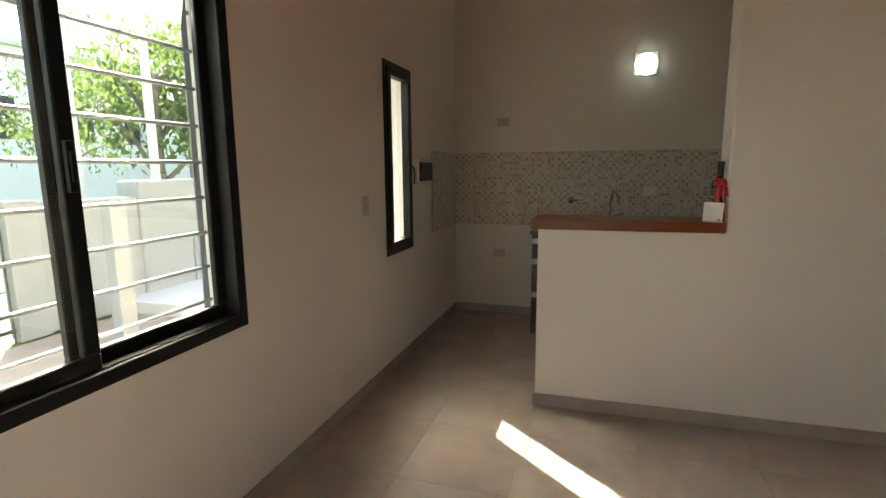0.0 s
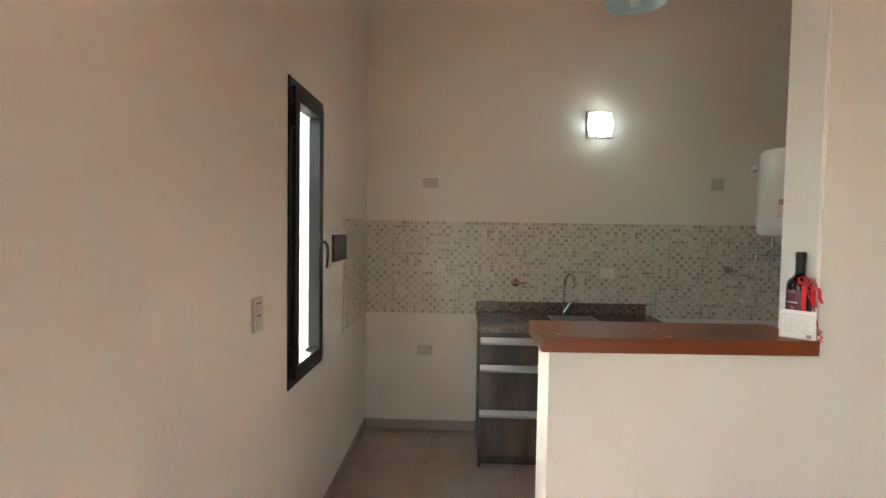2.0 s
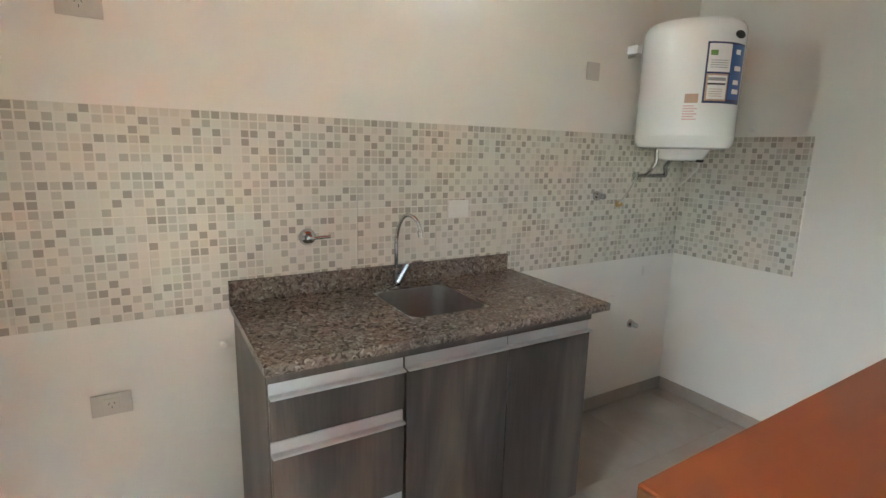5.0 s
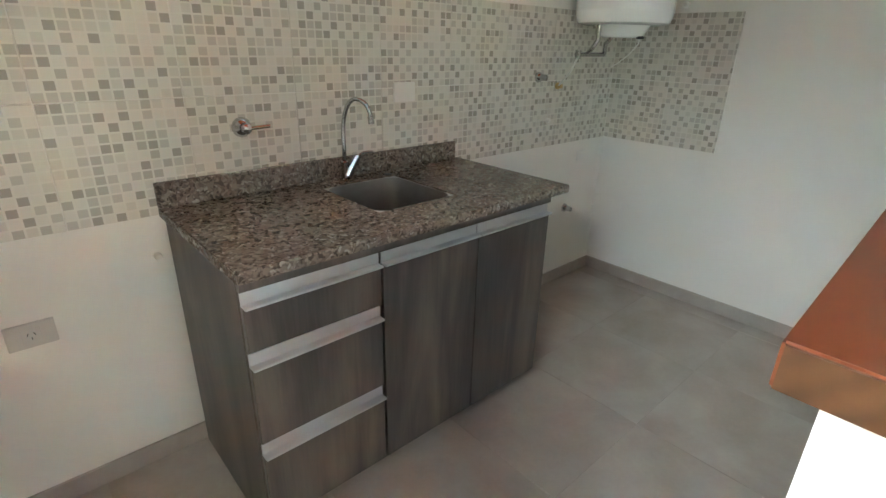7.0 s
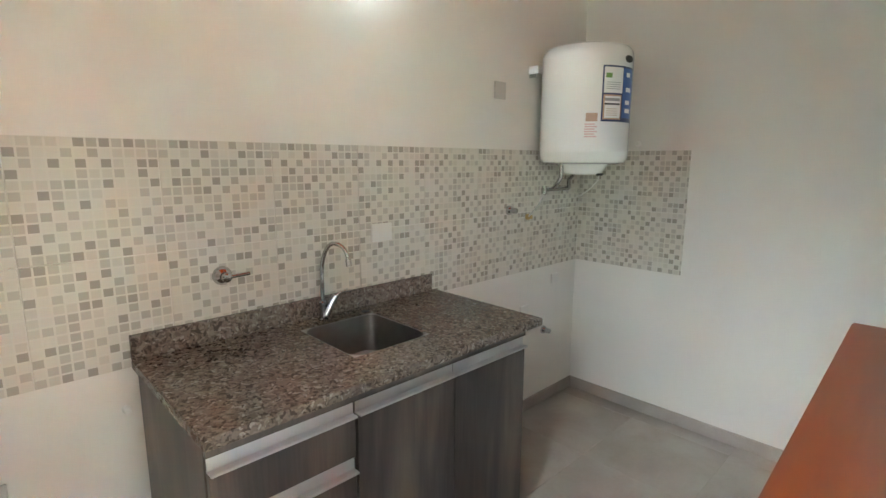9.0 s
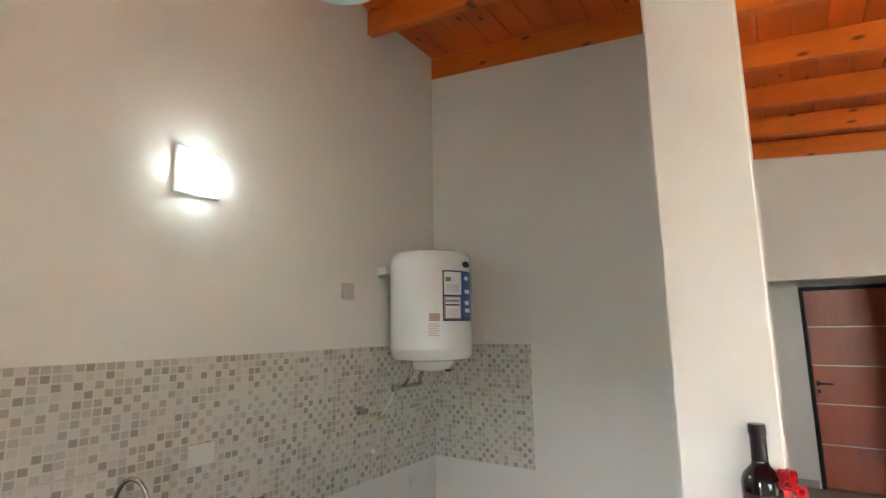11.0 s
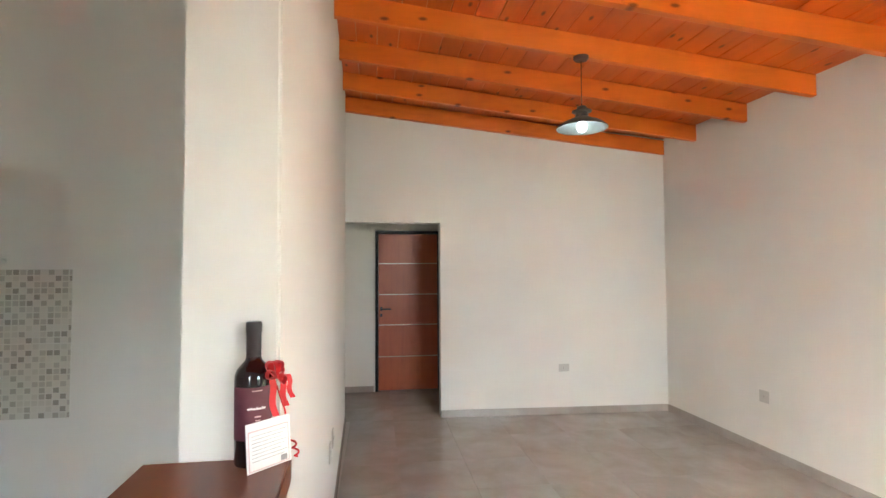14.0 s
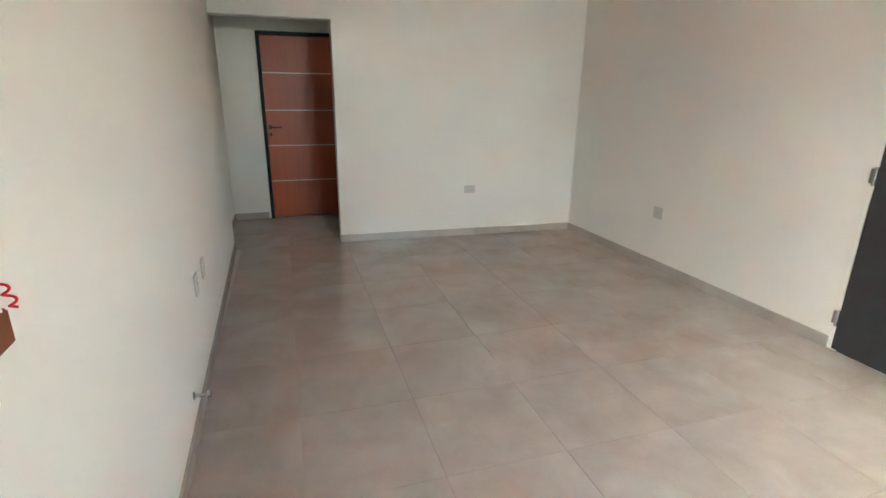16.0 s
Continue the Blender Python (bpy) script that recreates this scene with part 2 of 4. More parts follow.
BLUE = worn("blue_print", (0.03, 0.10, 0.32), 0.35)
NAVY = worn("navy_print", (0.02, 0.035, 0.11), 0.35)
PAPER = worn("white_paper", (0.78, 0.77, 0.76), 0.6, amount=0.03)
INK = worn("grey_ink", (0.30, 0.29, 0.30), 0.6)
GREEN_PRINT = worn("green_print", (0.16, 0.30, 0.08), 0.5)
TAN_PRINT = worn("tan_print", (0.45, 0.30, 0.22), 0.5)
WINE_GLASS = worn("wine_glass_dark", (0.012, 0.006, 0.008), 0.06, coat=0.4)
WINE_LABEL = worn("wine_label", (0.10, 0.018, 0.030), 0.45)
FOIL = worn("bottle_foil", (0.018, 0.016, 0.018), 0.3)
RIBBON = worn("red_ribbon", (0.60, 0.012, 0.018), 0.3)
PINK = worn("pale_pink_print", (0.62, 0.42, 0.42), 0.5)
SHADE = worn("grey_enamel_shade", (0.085, 0.10, 0.10), 0.3)
SHADE_IN = worn("pale_shade_inside", (0.34, 0.41, 0.42), 0.4)
IRON = worn("grille_paint", (0.23, 0.25, 0.27), 0.45)
GATE_IRON = worn("black_iron", (0.03, 0.03, 0.032), 0.5)
PALE_DOWEL = worn("pale_wood_plug", (0.62, 0.40, 0.24), 0.4)
CORD = worn("brown_cord", (0.08, 0.03, 0.02), 0.6)
STRIP = worn("pale_metal_strip", (0.55, 0.42, 0.32), 0.35, 0.6)


def glowing(name, c, strength):
    m = bpy.data.materials.new(name)
    m.use_nodes = True
    m.node_tree.nodes.remove(m.node_tree.nodes["Principled BSDF"])
    e = m.node_tree.nodes.new("ShaderNodeEmission")
    e.inputs[0].default_value, e.inputs[1].default_value = (*c, 1), strength
    m.node_tree.links.new(e.outputs[0], m.node_tree.nodes["Material Output"].inputs[0])
    return m


LED = glowing("led_diffuser", (0.74, 0.95, 1.0), 1.35)
BULB = glowing("bulb_glow", (0.84, 0.96, 1.0), 0.45)


def pane_glass():
    m = material("window_glass", (0.93, 0.97, 0.95), 0.0)
    b = m.node_tree.nodes["Principled BSDF"]
    b.inputs["Transmission Weight"].default_value = 1.0
    b.inputs["IOR"].default_value = 1.45
    return m


GLASS = pane_glass()


def leafage(name, a, b):
    m = material(name, a, 0.5)
    n = Net(m)
    v = n.coords(world_space=True)
    n.color(n.mix(n.noise(v, 3.0, 5), a, b))
    n.b.inputs["Subsurface Weight"].default_value = 0.0
    tr = n.t.nodes.new("ShaderNodeBsdfTranslucent")
    tr.inputs[0].default_value = (*[x * 1.6 for x in b], 1)
    ms = n.t.nodes.new("ShaderNodeMixShader")
    ms.inputs[0].default_value = 0.45
    n.link(n.b.outputs[0], ms.inputs[1])
    n.link(tr.outputs[0], ms.inputs[2])
    n.link(ms.outputs[0], n.t.nodes["Material Output"].inputs[0])
    return m


LEAF = leafage("leaves", (0.035, 0.07, 0.025), (0.085, 0.13, 0.04))
BARK = worn("bark", (0.16, 0.13, 0.10), 0.8, scale=12, amount=0.35)
GRASS = worn("lawn", (0.10, 0.16, 0.04), 0.8, scale=6, amount=0.35)
PAVING = worn("terracotta_paving", (0.30, 0.235, 0.18), 0.7, scale=5, amount=0.25)
ASPHALT = worn("asphalt", (0.06, 0.06, 0.06), 0.8, scale=40, amount=0.25)


# ---------- mesh helpers ----------
def part(name, bm, mat, parent=None, smooth=False):
    """Finish a bmesh as an object."""
    bmesh.ops.recalc_face_normals(bm, faces=bm.faces)
    me = bpy.data.meshes.new(name)
    if smooth:
        for f in bm.faces:
            f.smooth = True
    bm.to_mesh(me)
    bm.free()
    me.materials.append(mat)
    ob = new(name, me)
    ob.parent = parent
    if smooth:
        me.set_sharp_from_angle(angle=radians(38))
    return ob


def box(bm, x0, x1, y0, y1, z0, z1, bevel=0.0, seg=2):
    m = Matrix.LocRotScale(((x0 + x1) / 2, (y0 + y1) / 2, (z0 + z1) / 2), None, (abs(x1 - x0), abs(y1 - y0), abs(z1 - z0)))
    made = bmesh.ops.create_cube(bm, size=1, matrix=m)
    if bevel:
        edges = {e for v in made["verts"] for e in v.link_edges}
        bmesh.ops.bevel(bm, geom=list(edges), offset=bevel, segments=seg, affect="EDGES", profile=0.6)


def lathe(bm, profile, seg=32, at=(0, 0, 0), axis="z"):
    """Turn (radius, height) pairs round an axis."""
    rings = []
    for r, h in profile:
        ring = []
        for k in range(seg):
            a = 2 * math.pi * k / seg
            p = Vector((r * math.cos(a), r * math.sin(a), h))
            if axis == "x":
                p = Vector((p.z, p.x, p.y))
            elif axis == "y":
                p = Vector((p.x, p.z, p.y))
            ring.append(bm.verts.new(p + Vector(at)))
        rings.append(ring)
    for a, b in zip(rings, rings[1:]):
        for k in range(seg):
            bm.faces.new((a[k], a[(k + 1) % seg], b[(k + 1) % seg], b[k]))
    for ring in (rings[0], rings[-1]):
        bm.faces.new(ring)


def tube(bm, points, r, seg=10, taper=None):
    """A round bar along a line of points."""
    pts = [Vector(p) for p in points]
    rings, side = [], None
    for i, p in enumerate(pts):
        d = (pts[min(i + 1, len(pts) - 1)] - pts[max(i - 1, 0)]).normalized()
        if side is None:
            side = d.orthogonal().normalized()
        side = (side - d * side.dot(d)).normalized()
        up = d.cross(side)
        rr = r if taper is None else r * (1 + (taper - 1) * i / (len(pts) - 1))
        rings.append([bm.verts.new(p + rr * (math.cos(2 * math.pi * k / seg) * side + math.sin(2 * math.pi * k / seg) * up)) for k in range(seg)])
    for a, b in zip(rings, rings[1:]):
        for k in range(seg):
            bm.faces.new((a[k], a[(k + 1) % seg], b[(k + 1) % seg], b[k]))
    bm.faces.new(rings[0])
    bm.faces.new(rings[-1])


def ribbon_strip(bm, points, width, along=(0, 0, 1), thick=0.0006):
    pts = [Vector(p) for p in points]
    w = Vector(along).normalized() * width / 2
    rows = []
    for i, p in enumerate(pts):
        d = pts[min(i + 1, len(pts) - 1)] - pts[max(i - 1, 0)]
        nrm = d.cross(w).normalized() * thick
        rows.append([bm.verts.new(p + s) for s in (w + nrm, -w + nrm, -w - nrm, w - nrm)])
    for a, b in zip(rows, rows[1:]):
        for k in range(4):
            bm.faces.new((a[k], a[(k + 1) % 4], b[(k + 1) % 4], b[k]))
    bm.faces.new(rows[0])
    bm.faces.new(rows[-1])


def prism(bm, outline, z0, z1):
    lo = [bm.verts.new((x, y, z0)) for x, y in outline]
    hi = [bm.verts.new((x, y, z1)) for x, y in outline]
    n = len(lo)
    for k in range(n):
        bm.faces.new((lo[k], lo[(k + 1) % n], hi[(k + 1) % n], hi[k]))
    bm.faces.new(lo)
    bm.faces.new(hi)


def holed_wall(name, plane, at, thick, u0, u1, z0, z1, holes, mat, label):
    """A wall in the plane x or y = at, grown by thick, with openings (u0, u1, z0, z1) right through it."""
    us = sorted({u0, u1, *[h[0] for h in holes], *[h[1] for h in holes]})
    zs = sorted({z0, z1, *[h[2] for h in holes], *[h[3] for h in holes]})
    bm = bmesh.new()

    def corner(u, z):
        return (at, u, z) if plane == "x" else (u, at, z)

    grid = {(u, z): bm.verts.new(corner(u, z)) for u in us for z in zs}
    for a, b in zip(us, us[1:]):
        for c, d in zip(zs, zs[1:]):
            mu, mz = (a + b) / 2, (c + d) / 2
            if any(h[0] < mu < h[1] and h[2] < mz < h[3] for h in holes):
                continue
            bm.faces.new((grid[a, c], grid[b, c], grid[b, d], grid[a, d]))
    bmesh.ops.delete(bm, geom=[v for v in bm.verts if not v.link_faces], context="VERTS")
    made = bmesh.ops.extrude_face_region(bm, geom=bm.faces[:])
    move = Vector((thick, 0, 0)) if plane == "x" else Vector((0, thick, 0))
    bmesh.ops.translate(bm, vec=move, verts=[v for v in made["geom"] if isinstance(v, bmesh.types.BMVert)])
    return tagged(part(name, bm, mat), label, "wall", kind="structure")


def thing(name, at, label, category, group="", turn=0.0):
    ob = new(name)
    ob.empty_display_size = 0.05
    ob.location = at
    ob.rotation_euler = (0, 0, radians(turn))
    return tagged(ob, label, category, group)


# ---------- the shell ----------
LEFT, BACK, KRIGHT, FRONT, FAR = -1.38, 4.972, 1.955, -0.318, 4.63
BAR_X, DIV0, DIV1 = -0.345, 3.10, 3.347
END_X, FAR_Y, BAR_LOW = 0.61, 3.213, 1.073
SLOPE = 0.109


def beam_low(y):
    return 2.80 + SLOPE * (y - FRONT)




def askew(ob):
    """The far wall and the entrance wall are not quite square to the rest."""
    for v in ob.data.vertices:
        p = ob.matrix_world @ v.co
        if p.x > 4.3:
            v.co.x -= 0.05 * max(0.0, 2.228 - p.y)
        if p.y < 0.2:
            v.co.y += 0.027 * max(0.0, p.x - 1.7)
    return ob


def far_x(y):
    return FAR - 0.05 * (2.228 - y)


BIG_WINDOW = (0.52, 1.878, 0.79, 2.13)
SMALL_WINDOW = (3.297, 3.782, 0.825, 2.118)
holed_wall("wall_west", "x", LEFT, -0.20, FRONT - 0.2, BACK + 0.2, -0.25, 3.85, [BIG_WINDOW, SMALL_WINDOW], WALL, "off-white painted plaster wall with two window openings")
holed_wall("wall_north", "y", BACK, 0.20, LEFT, KRIGHT + 0.2, -0.25, 3.95, [], WALL, "off-white painted plaster kitchen wall")
holed_wall("wall_east_kitchen", "x", KRIGHT, 0.20, DIV1, BACK, -0.25, 3.9, [], WALL, "off-white painted plaster kitchen side wall")
# unseen glazed opening, sized and placed to brighten the living room
FILL_DOOR = (-0.62, -0.10, 0.0, 2.06)
FRONT_DOOR = (0.755, 1.645, 0.0, 2.06)
askew(holed_wall("wall_south", "y", FRONT, -0.20, LEFT, FAR + 0.15, -0.25, 3.3, [FRONT_DOOR, FILL_DOOR], WALL, "off-white painted plaster wall with a door opening"))
OPENING = (2.228, FAR_Y + 0.0005, -0.25, 2.033)
askew(holed_wall("wall_east", "x", FAR, 0.15, FRONT, FAR_Y + 0.0005, -0.25, 3.6, [OPENING], WALL, "off-white painted plaster wall with a passage opening"))

CORNER = (END_X, 3.126)


def divide_y(x):
    """The living-room face of the dividing wall, which runs slightly askew."""
    return CORNER[1] + (x - CORNER[0]) / (FAR - CORNER[0]) * (FAR_Y - CORNER[1])


bm = bmesh.new()
prism(bm, [(BAR_X, DIV0), CORNER, (FAR, FAR_Y), (FAR, DIV1), (BAR_X, DIV1)], -0.2, BAR_LOW)
upper = bmesh.new()
prism(upper, [CORNER, (FAR, FAR_Y), (FAR, DIV1), (END_X, DIV1)], BAR_LOW, 3.85)
upright = [e for e in upper.edges if all(abs(v.co.x - END_X) < 0.01 for v in e.verts) and abs(e.verts[0].co.z - e.verts[1].co.z) > 1]
bmesh.ops.bevel(upper, geom=upright, offset=0.008, segments=3, affect="EDGES")
spare = bpy.data.meshes.new("upper_wall")
upper.to_mesh(spare)
upper.free()
bm.from_mesh(spare)
bpy.data.meshes.remove(spare)
tagged(part("wall_dividing", bm, WALL), "off-white plaster wall with a low bar section", "wall", kind="structure")

# passage behind the opening
HALL_X, HALL_L, HALL_R = 5.83, 3.30, 1.55
bm = bmesh.new()
box(bm, FAR, HALL_X + 0.15, HALL_L, HALL_L + 0.15, -0.2, 2.7)
tagged(part("wall_passage_left", bm, WALL), "off-white plaster wall of the passage", "wall", kind="structure")
bm = bmesh.new()
box(bm, FAR + 0.15, HALL_X + 0.15, HALL_R - 0.15, HALL_R, -0.2, 2.7)
tagged(part("wall_passage_right", bm, WALL), "off-white plaster wall of the passage", "wall", kind="structure")
HALL_DOOR = (2.075, 2.905, -0.2, 2.035)
holed_wall("wall_passage_end", "x", HALL_X, 0.15, HALL_R, HALL_L, -0.2, 2.7, [HALL_DOOR], WALL, "off-white plaster wall at the passage end")
bm = bmesh.new()
box(bm, FAR + 0.002, HALL_X + 0.15, HALL_R - 0.15, HALL_L + 0.15, 2.7, 2.8)
tagged(part("ceiling_passage", bm, WALL), "off-white plaster passage ceiling", "ceiling", kind="structure")

# unseen backing added so no daylight leaks round the passage door
bm = bmesh.new()
box(bm, HALL_X + 0.15, HALL_X + 0.3, HALL_R - 0.15, HALL_L + 0.15, -0.2, 2.8)
tagged(part("light_block_behind_door", bm, WALL), "unseen off-white panel blocking light behind the closed door", "wall", kind="structure")

# boarded ceiling, one mesh, boards along x on the slope
bm = bmesh.new()
y = FRONT - 0.15
while y < BACK + 0.15:
    z = beam_low(y) + 0.158
    n0 = len(bm.verts)
    box(bm, LEFT - 0.1, FAR + 0.1, y + 0.001, y + 0.159, z, z + 0.02, 0.004, 1)
    bm.verts.ensure_lookup_table()
    for v in bm.verts[n0:]:
        v.co.z += SLOPE * (v.co.y - y)
    y += 0.16
tagged(part("ceiling", bm, PLANK), "varnished orange pine boards on a sloping ceiling", "ceiling", kind="structure")
bm = bmesh.new()
box(bm, LEFT - 0.5, FAR + 2.0, FRONT - 0.6, BACK + 0.6, 0.03, 0.1)
for v in bm.verts:
    v.co.z += beam_low(v.co.y) + 0.158
tagged(part("roof", bm, CEMENT), "grey roof slab over the boards", "roof", kind="structure")


def ceiling_beam(x):
    bm = bmesh.new()
    box(bm, x, x + 0.05, FRONT - 0.1, BACK + 0.1, 0, 0.156, 0.004, 2)
    for v in bm.verts:
        v.co.z += beam_low(v.co.y)
    return tagged(part("ceiling_beam", bm, BEAM), "varnished orange pine beam with knots", "beam", "ceiling beams", "structure")


askew(ceiling_beam(4.61)).location.z = -0.012
for k in range(1, 10):
    ceiling_beam(4.61 - 0.6645 * k if k < 9 else LEFT - 0.01)

# ground slab, tiles come last
bm = bmesh.new()
box(bm, LEFT - 0.05, HALL_X + 0.14, FRONT - 0.1, BACK + 0.1, -0.2, -0.003)
floor = tagged(part("floor", bm, GROUT), "taupe porcelain tile floor with thin joints", "floor", kind="structure")


def skirting(name, x0, x1, y0, y1, h=0.075):
    bm = bmesh.new()
    box(bm, x0, x1, y0, y1, 0.001, h, 0.002, 1)
    return tagged(part(name, bm, SKIRT), "taupe porcelain skirting tile", "baseboard", kind="structure")


S = 0.011
skirting("baseboard", LEFT, LEFT + S, FRONT, BACK)
skirting("baseboard", LEFT + S, KRIGHT, BACK - S, BACK)
skirting("baseboard", KRIGHT - S, KRIGHT, DIV1 + S, BACK - S)
skirting("baseboard", END_X, KRIGHT, DIV1, DIV1 + S)
askew(skirting("baseboard", FAR - S, FAR, FRONT + S, OPENING[0]))
askew(skirting("baseboard", 1.665, FAR, FRONT, FRONT + S))
skirting("baseboard", LEFT + S, FILL_DOOR[0], FRONT, FRONT + S)
skirting("baseboard", HALL_X - S, HALL_X, 2.925, HALL_L)
skirting("baseboard", FAR + 0.002, HALL_X - S, HALL_L - S, HALL_L)
bm = bmesh.new()
prism(bm, [(BAR_X - S, DIV0 - S), (CORNER[0], CORNER[1] - S), (FAR, FAR_Y - S), (FAR, FAR_Y + 0.0005), (CORNER[0], CORNER[1] + 0.001), (BAR_X, DIV0), (BAR_X, DIV1), (END_X, DIV1), (END_X, DIV1 + S), (BAR_X - S, DIV1 + S)], 0.001, 0.075)
tagged(part("baseboard", bm, SKIRT), "taupe porcelain skirting tile", "baseboard", kind="structure")


# ---------- windows and doors ----------
def big_window():
    y0, y1, z0, z1 = BIG_WINDOW
    root = tagged(thing("window_1", (LEFT, (y0 + y1) / 2, z0), "black aluminium sliding window with clear panes", "window"), kind="structure")
    inv = Matrix.Translation((-LEFT, -(y0 + y1) / 2, -z0))

    def put(name, bm, mat, smooth=False):
        bm.transform(inv)
        return part(name, bm, mat, root, smooth)

    bm = bmesh.new()
    f = 0.05
    for a in ((y0, y1, z0, z0 + f), (y0, y1, z1 - f, z1), (y0, y0 + f, z0 + f, z1 - f), (y1 - f, y1, z0 + f, z1 - f)):
        box(bm, LEFT - 0.08, LEFT + 0.008, *a, 0.003, 1)
    for yy in (0.002, 0.046):
        box(bm, LEFT - 0.006 - yy, LEFT - 0.003 - yy, y0 + f, y1 - f, z0 + f, z0 + f + 0.006)
    put("frame", bm, BLACK)
    mid = 1.232
    for k, (a, b, x) in enumerate(((mid - 0.035, y1 - f + 0.005, LEFT - 0.052), (y0 + f - 0.005, mid + 0.03, LEFT - 0.012))):
        bm = bmesh.new()
        s = 0.05
        for c in ((a, b, z0 + f, z0 + f + s), (a, b, z1 - f - s, z1 - f), (a, a + s, z0 + f + s, z1 - f - s), (b - s, b, z0 + f + s, z1 - f - s)):
            box(bm, x - 0.028, x, *c, 0.004, 1)
        put("sash", bm, BLACK)
        bm = bmesh.new()
        box(bm, x - 0.016, x - 0.012, a + s - 0.004, b - s + 0.004, z0 + f + s - 0.004, z1 - f - s + 0.004)
        g = put("pane", bm, GLASS)
        g.visible_shadow = False
    bm = bmesh.new()
    box(bm, LEFT - 0.012, LEFT + 0.004, mid - 0.012, mid + 0.012, 1.36, 1.50, 0.004)
    box(bm, LEFT + 0.004, LEFT + 0.012, mid - 0.006, mid + 0.006, 1.39, 1.47, 0.003)
    put("latch", bm, BLACK)


big_window()


def small_window():
    y0, y1, z0, z1 = SMALL_WINDOW
    root = tagged(thing("window_2", (LEFT, y0, z0), "narrow black aluminium casement window with a lever handle", "window"), kind="structure")
    inv = Matrix.Translation((-LEFT, -y0, -z0))

    def put(name, bm, mat, smooth=False):
        bm.transform(inv)
        return part(name, bm, mat, root, smooth)

    bm = bmesh.new()
    f = 0.045
    for a in ((y0, y1, z0, z0 + f), (y0, y1, z1 - f, z1), (y0, y0 + f, z0 + f, z1 - f), (y1 - f, y1, z0 + f, z1 - f)):
        box(bm, LEFT - 0.05, LEFT + 0.008, *a, 0.003, 1)
    put("frame", bm, BLACK)
    bm = bmesh.new()
    a0, a1, b0, b1 = y0 + f - 0.01, y1 - f + 0.01, z0 + f - 0.01, z1 - f + 0.01
    s = 0.055
    for c in ((a0, a1, b0, b0 + s), (a0, a1, b1 - s, b1), (a0, a0 + s, b0 + s, b1 - s), (a1 - s, a1, b0 + s, b1 - s)):
        box(bm, LEFT - 0.04, LEFT + 0.022, *c, 0.004, 1)
    put("sash", bm, BLACK)
    bm = bmesh.new()
    box(bm, LEFT - 0.03, LEFT - 0.025, a0 + s - 0.004, a1 - s + 0.004, b0 + s - 0.004, b1 - s + 0.004)
    g = put("pane", bm, GLASS)
    g.visible_shadow = False
    bm = bmesh.new()
    for z in (z0 + 0.12, z1 - 0.16):
        box(bm, LEFT + 0.008, LEFT + 0.03, y0 + 0.015, y0 + 0.04, z - 0.045, z + 0.045, 0.005)
    put("hinge", bm, BLACK)
    hz = 1.43
    bm = bmesh.new()
    a1 -= 0.03
    box(bm, LEFT + 0.02, LEFT + 0.030, a1 - 0.040, a1 - 0.016, hz - 0.03, hz + 0.03, 0.004)
    tube(bm, [(LEFT + 0.03, a1 - 0.03, hz), (LEFT + 0.046, a1 - 0.028, hz + 0.004), (LEFT + 0.056, a1 - 0.02, hz - 0.015), (LEFT + 0.058, a1 - 0.015, hz - 0.06), (LEFT + 0.052, a1 - 0.015, hz - 0.125)], 0.008, 10, 0.75)
    put("handle", bm, BLACK, True)


small_window()


def window_grille(y0, y1, z0, z1, first, step, ups, bar=0.008, deep=0.185):
    x = LEFT - deep
    root = thing("window_grille", (x, (y0 + y1) / 2, z0), "grey painted steel grille bars outside the window", "grille", "window grilles")
    z = first
    while z < z1 - 0.02:
        bm = bmesh.new()
        tube(bm, [(0, y0 - (y0 + y1) / 2, z - z0), (0, y1 - (y0 + y1) / 2, z - z0)], bar, 8)
        part("rail", bm, IRON, root, True)
        z += step
    for u in ups:
        bm = bmesh.new()
        box(bm, -0.004, 0.004, u - (y0 + y1) / 2 - 0.016, u - (y0 + y1) / 2 + 0.016, 0, z1 - z0, 0.002, 1)
        part("upright", bm, IRON, root)


window_grille(0.52, 1.878, 0.79, 2.13, 0.884, 0.1415, (0.55, 1.34, 1.853), deep=0.175)
window_grille(3.297, 3.782, 0.825, 2.118, 0.86, 0.151, (3.32, 3.76), 0.004)


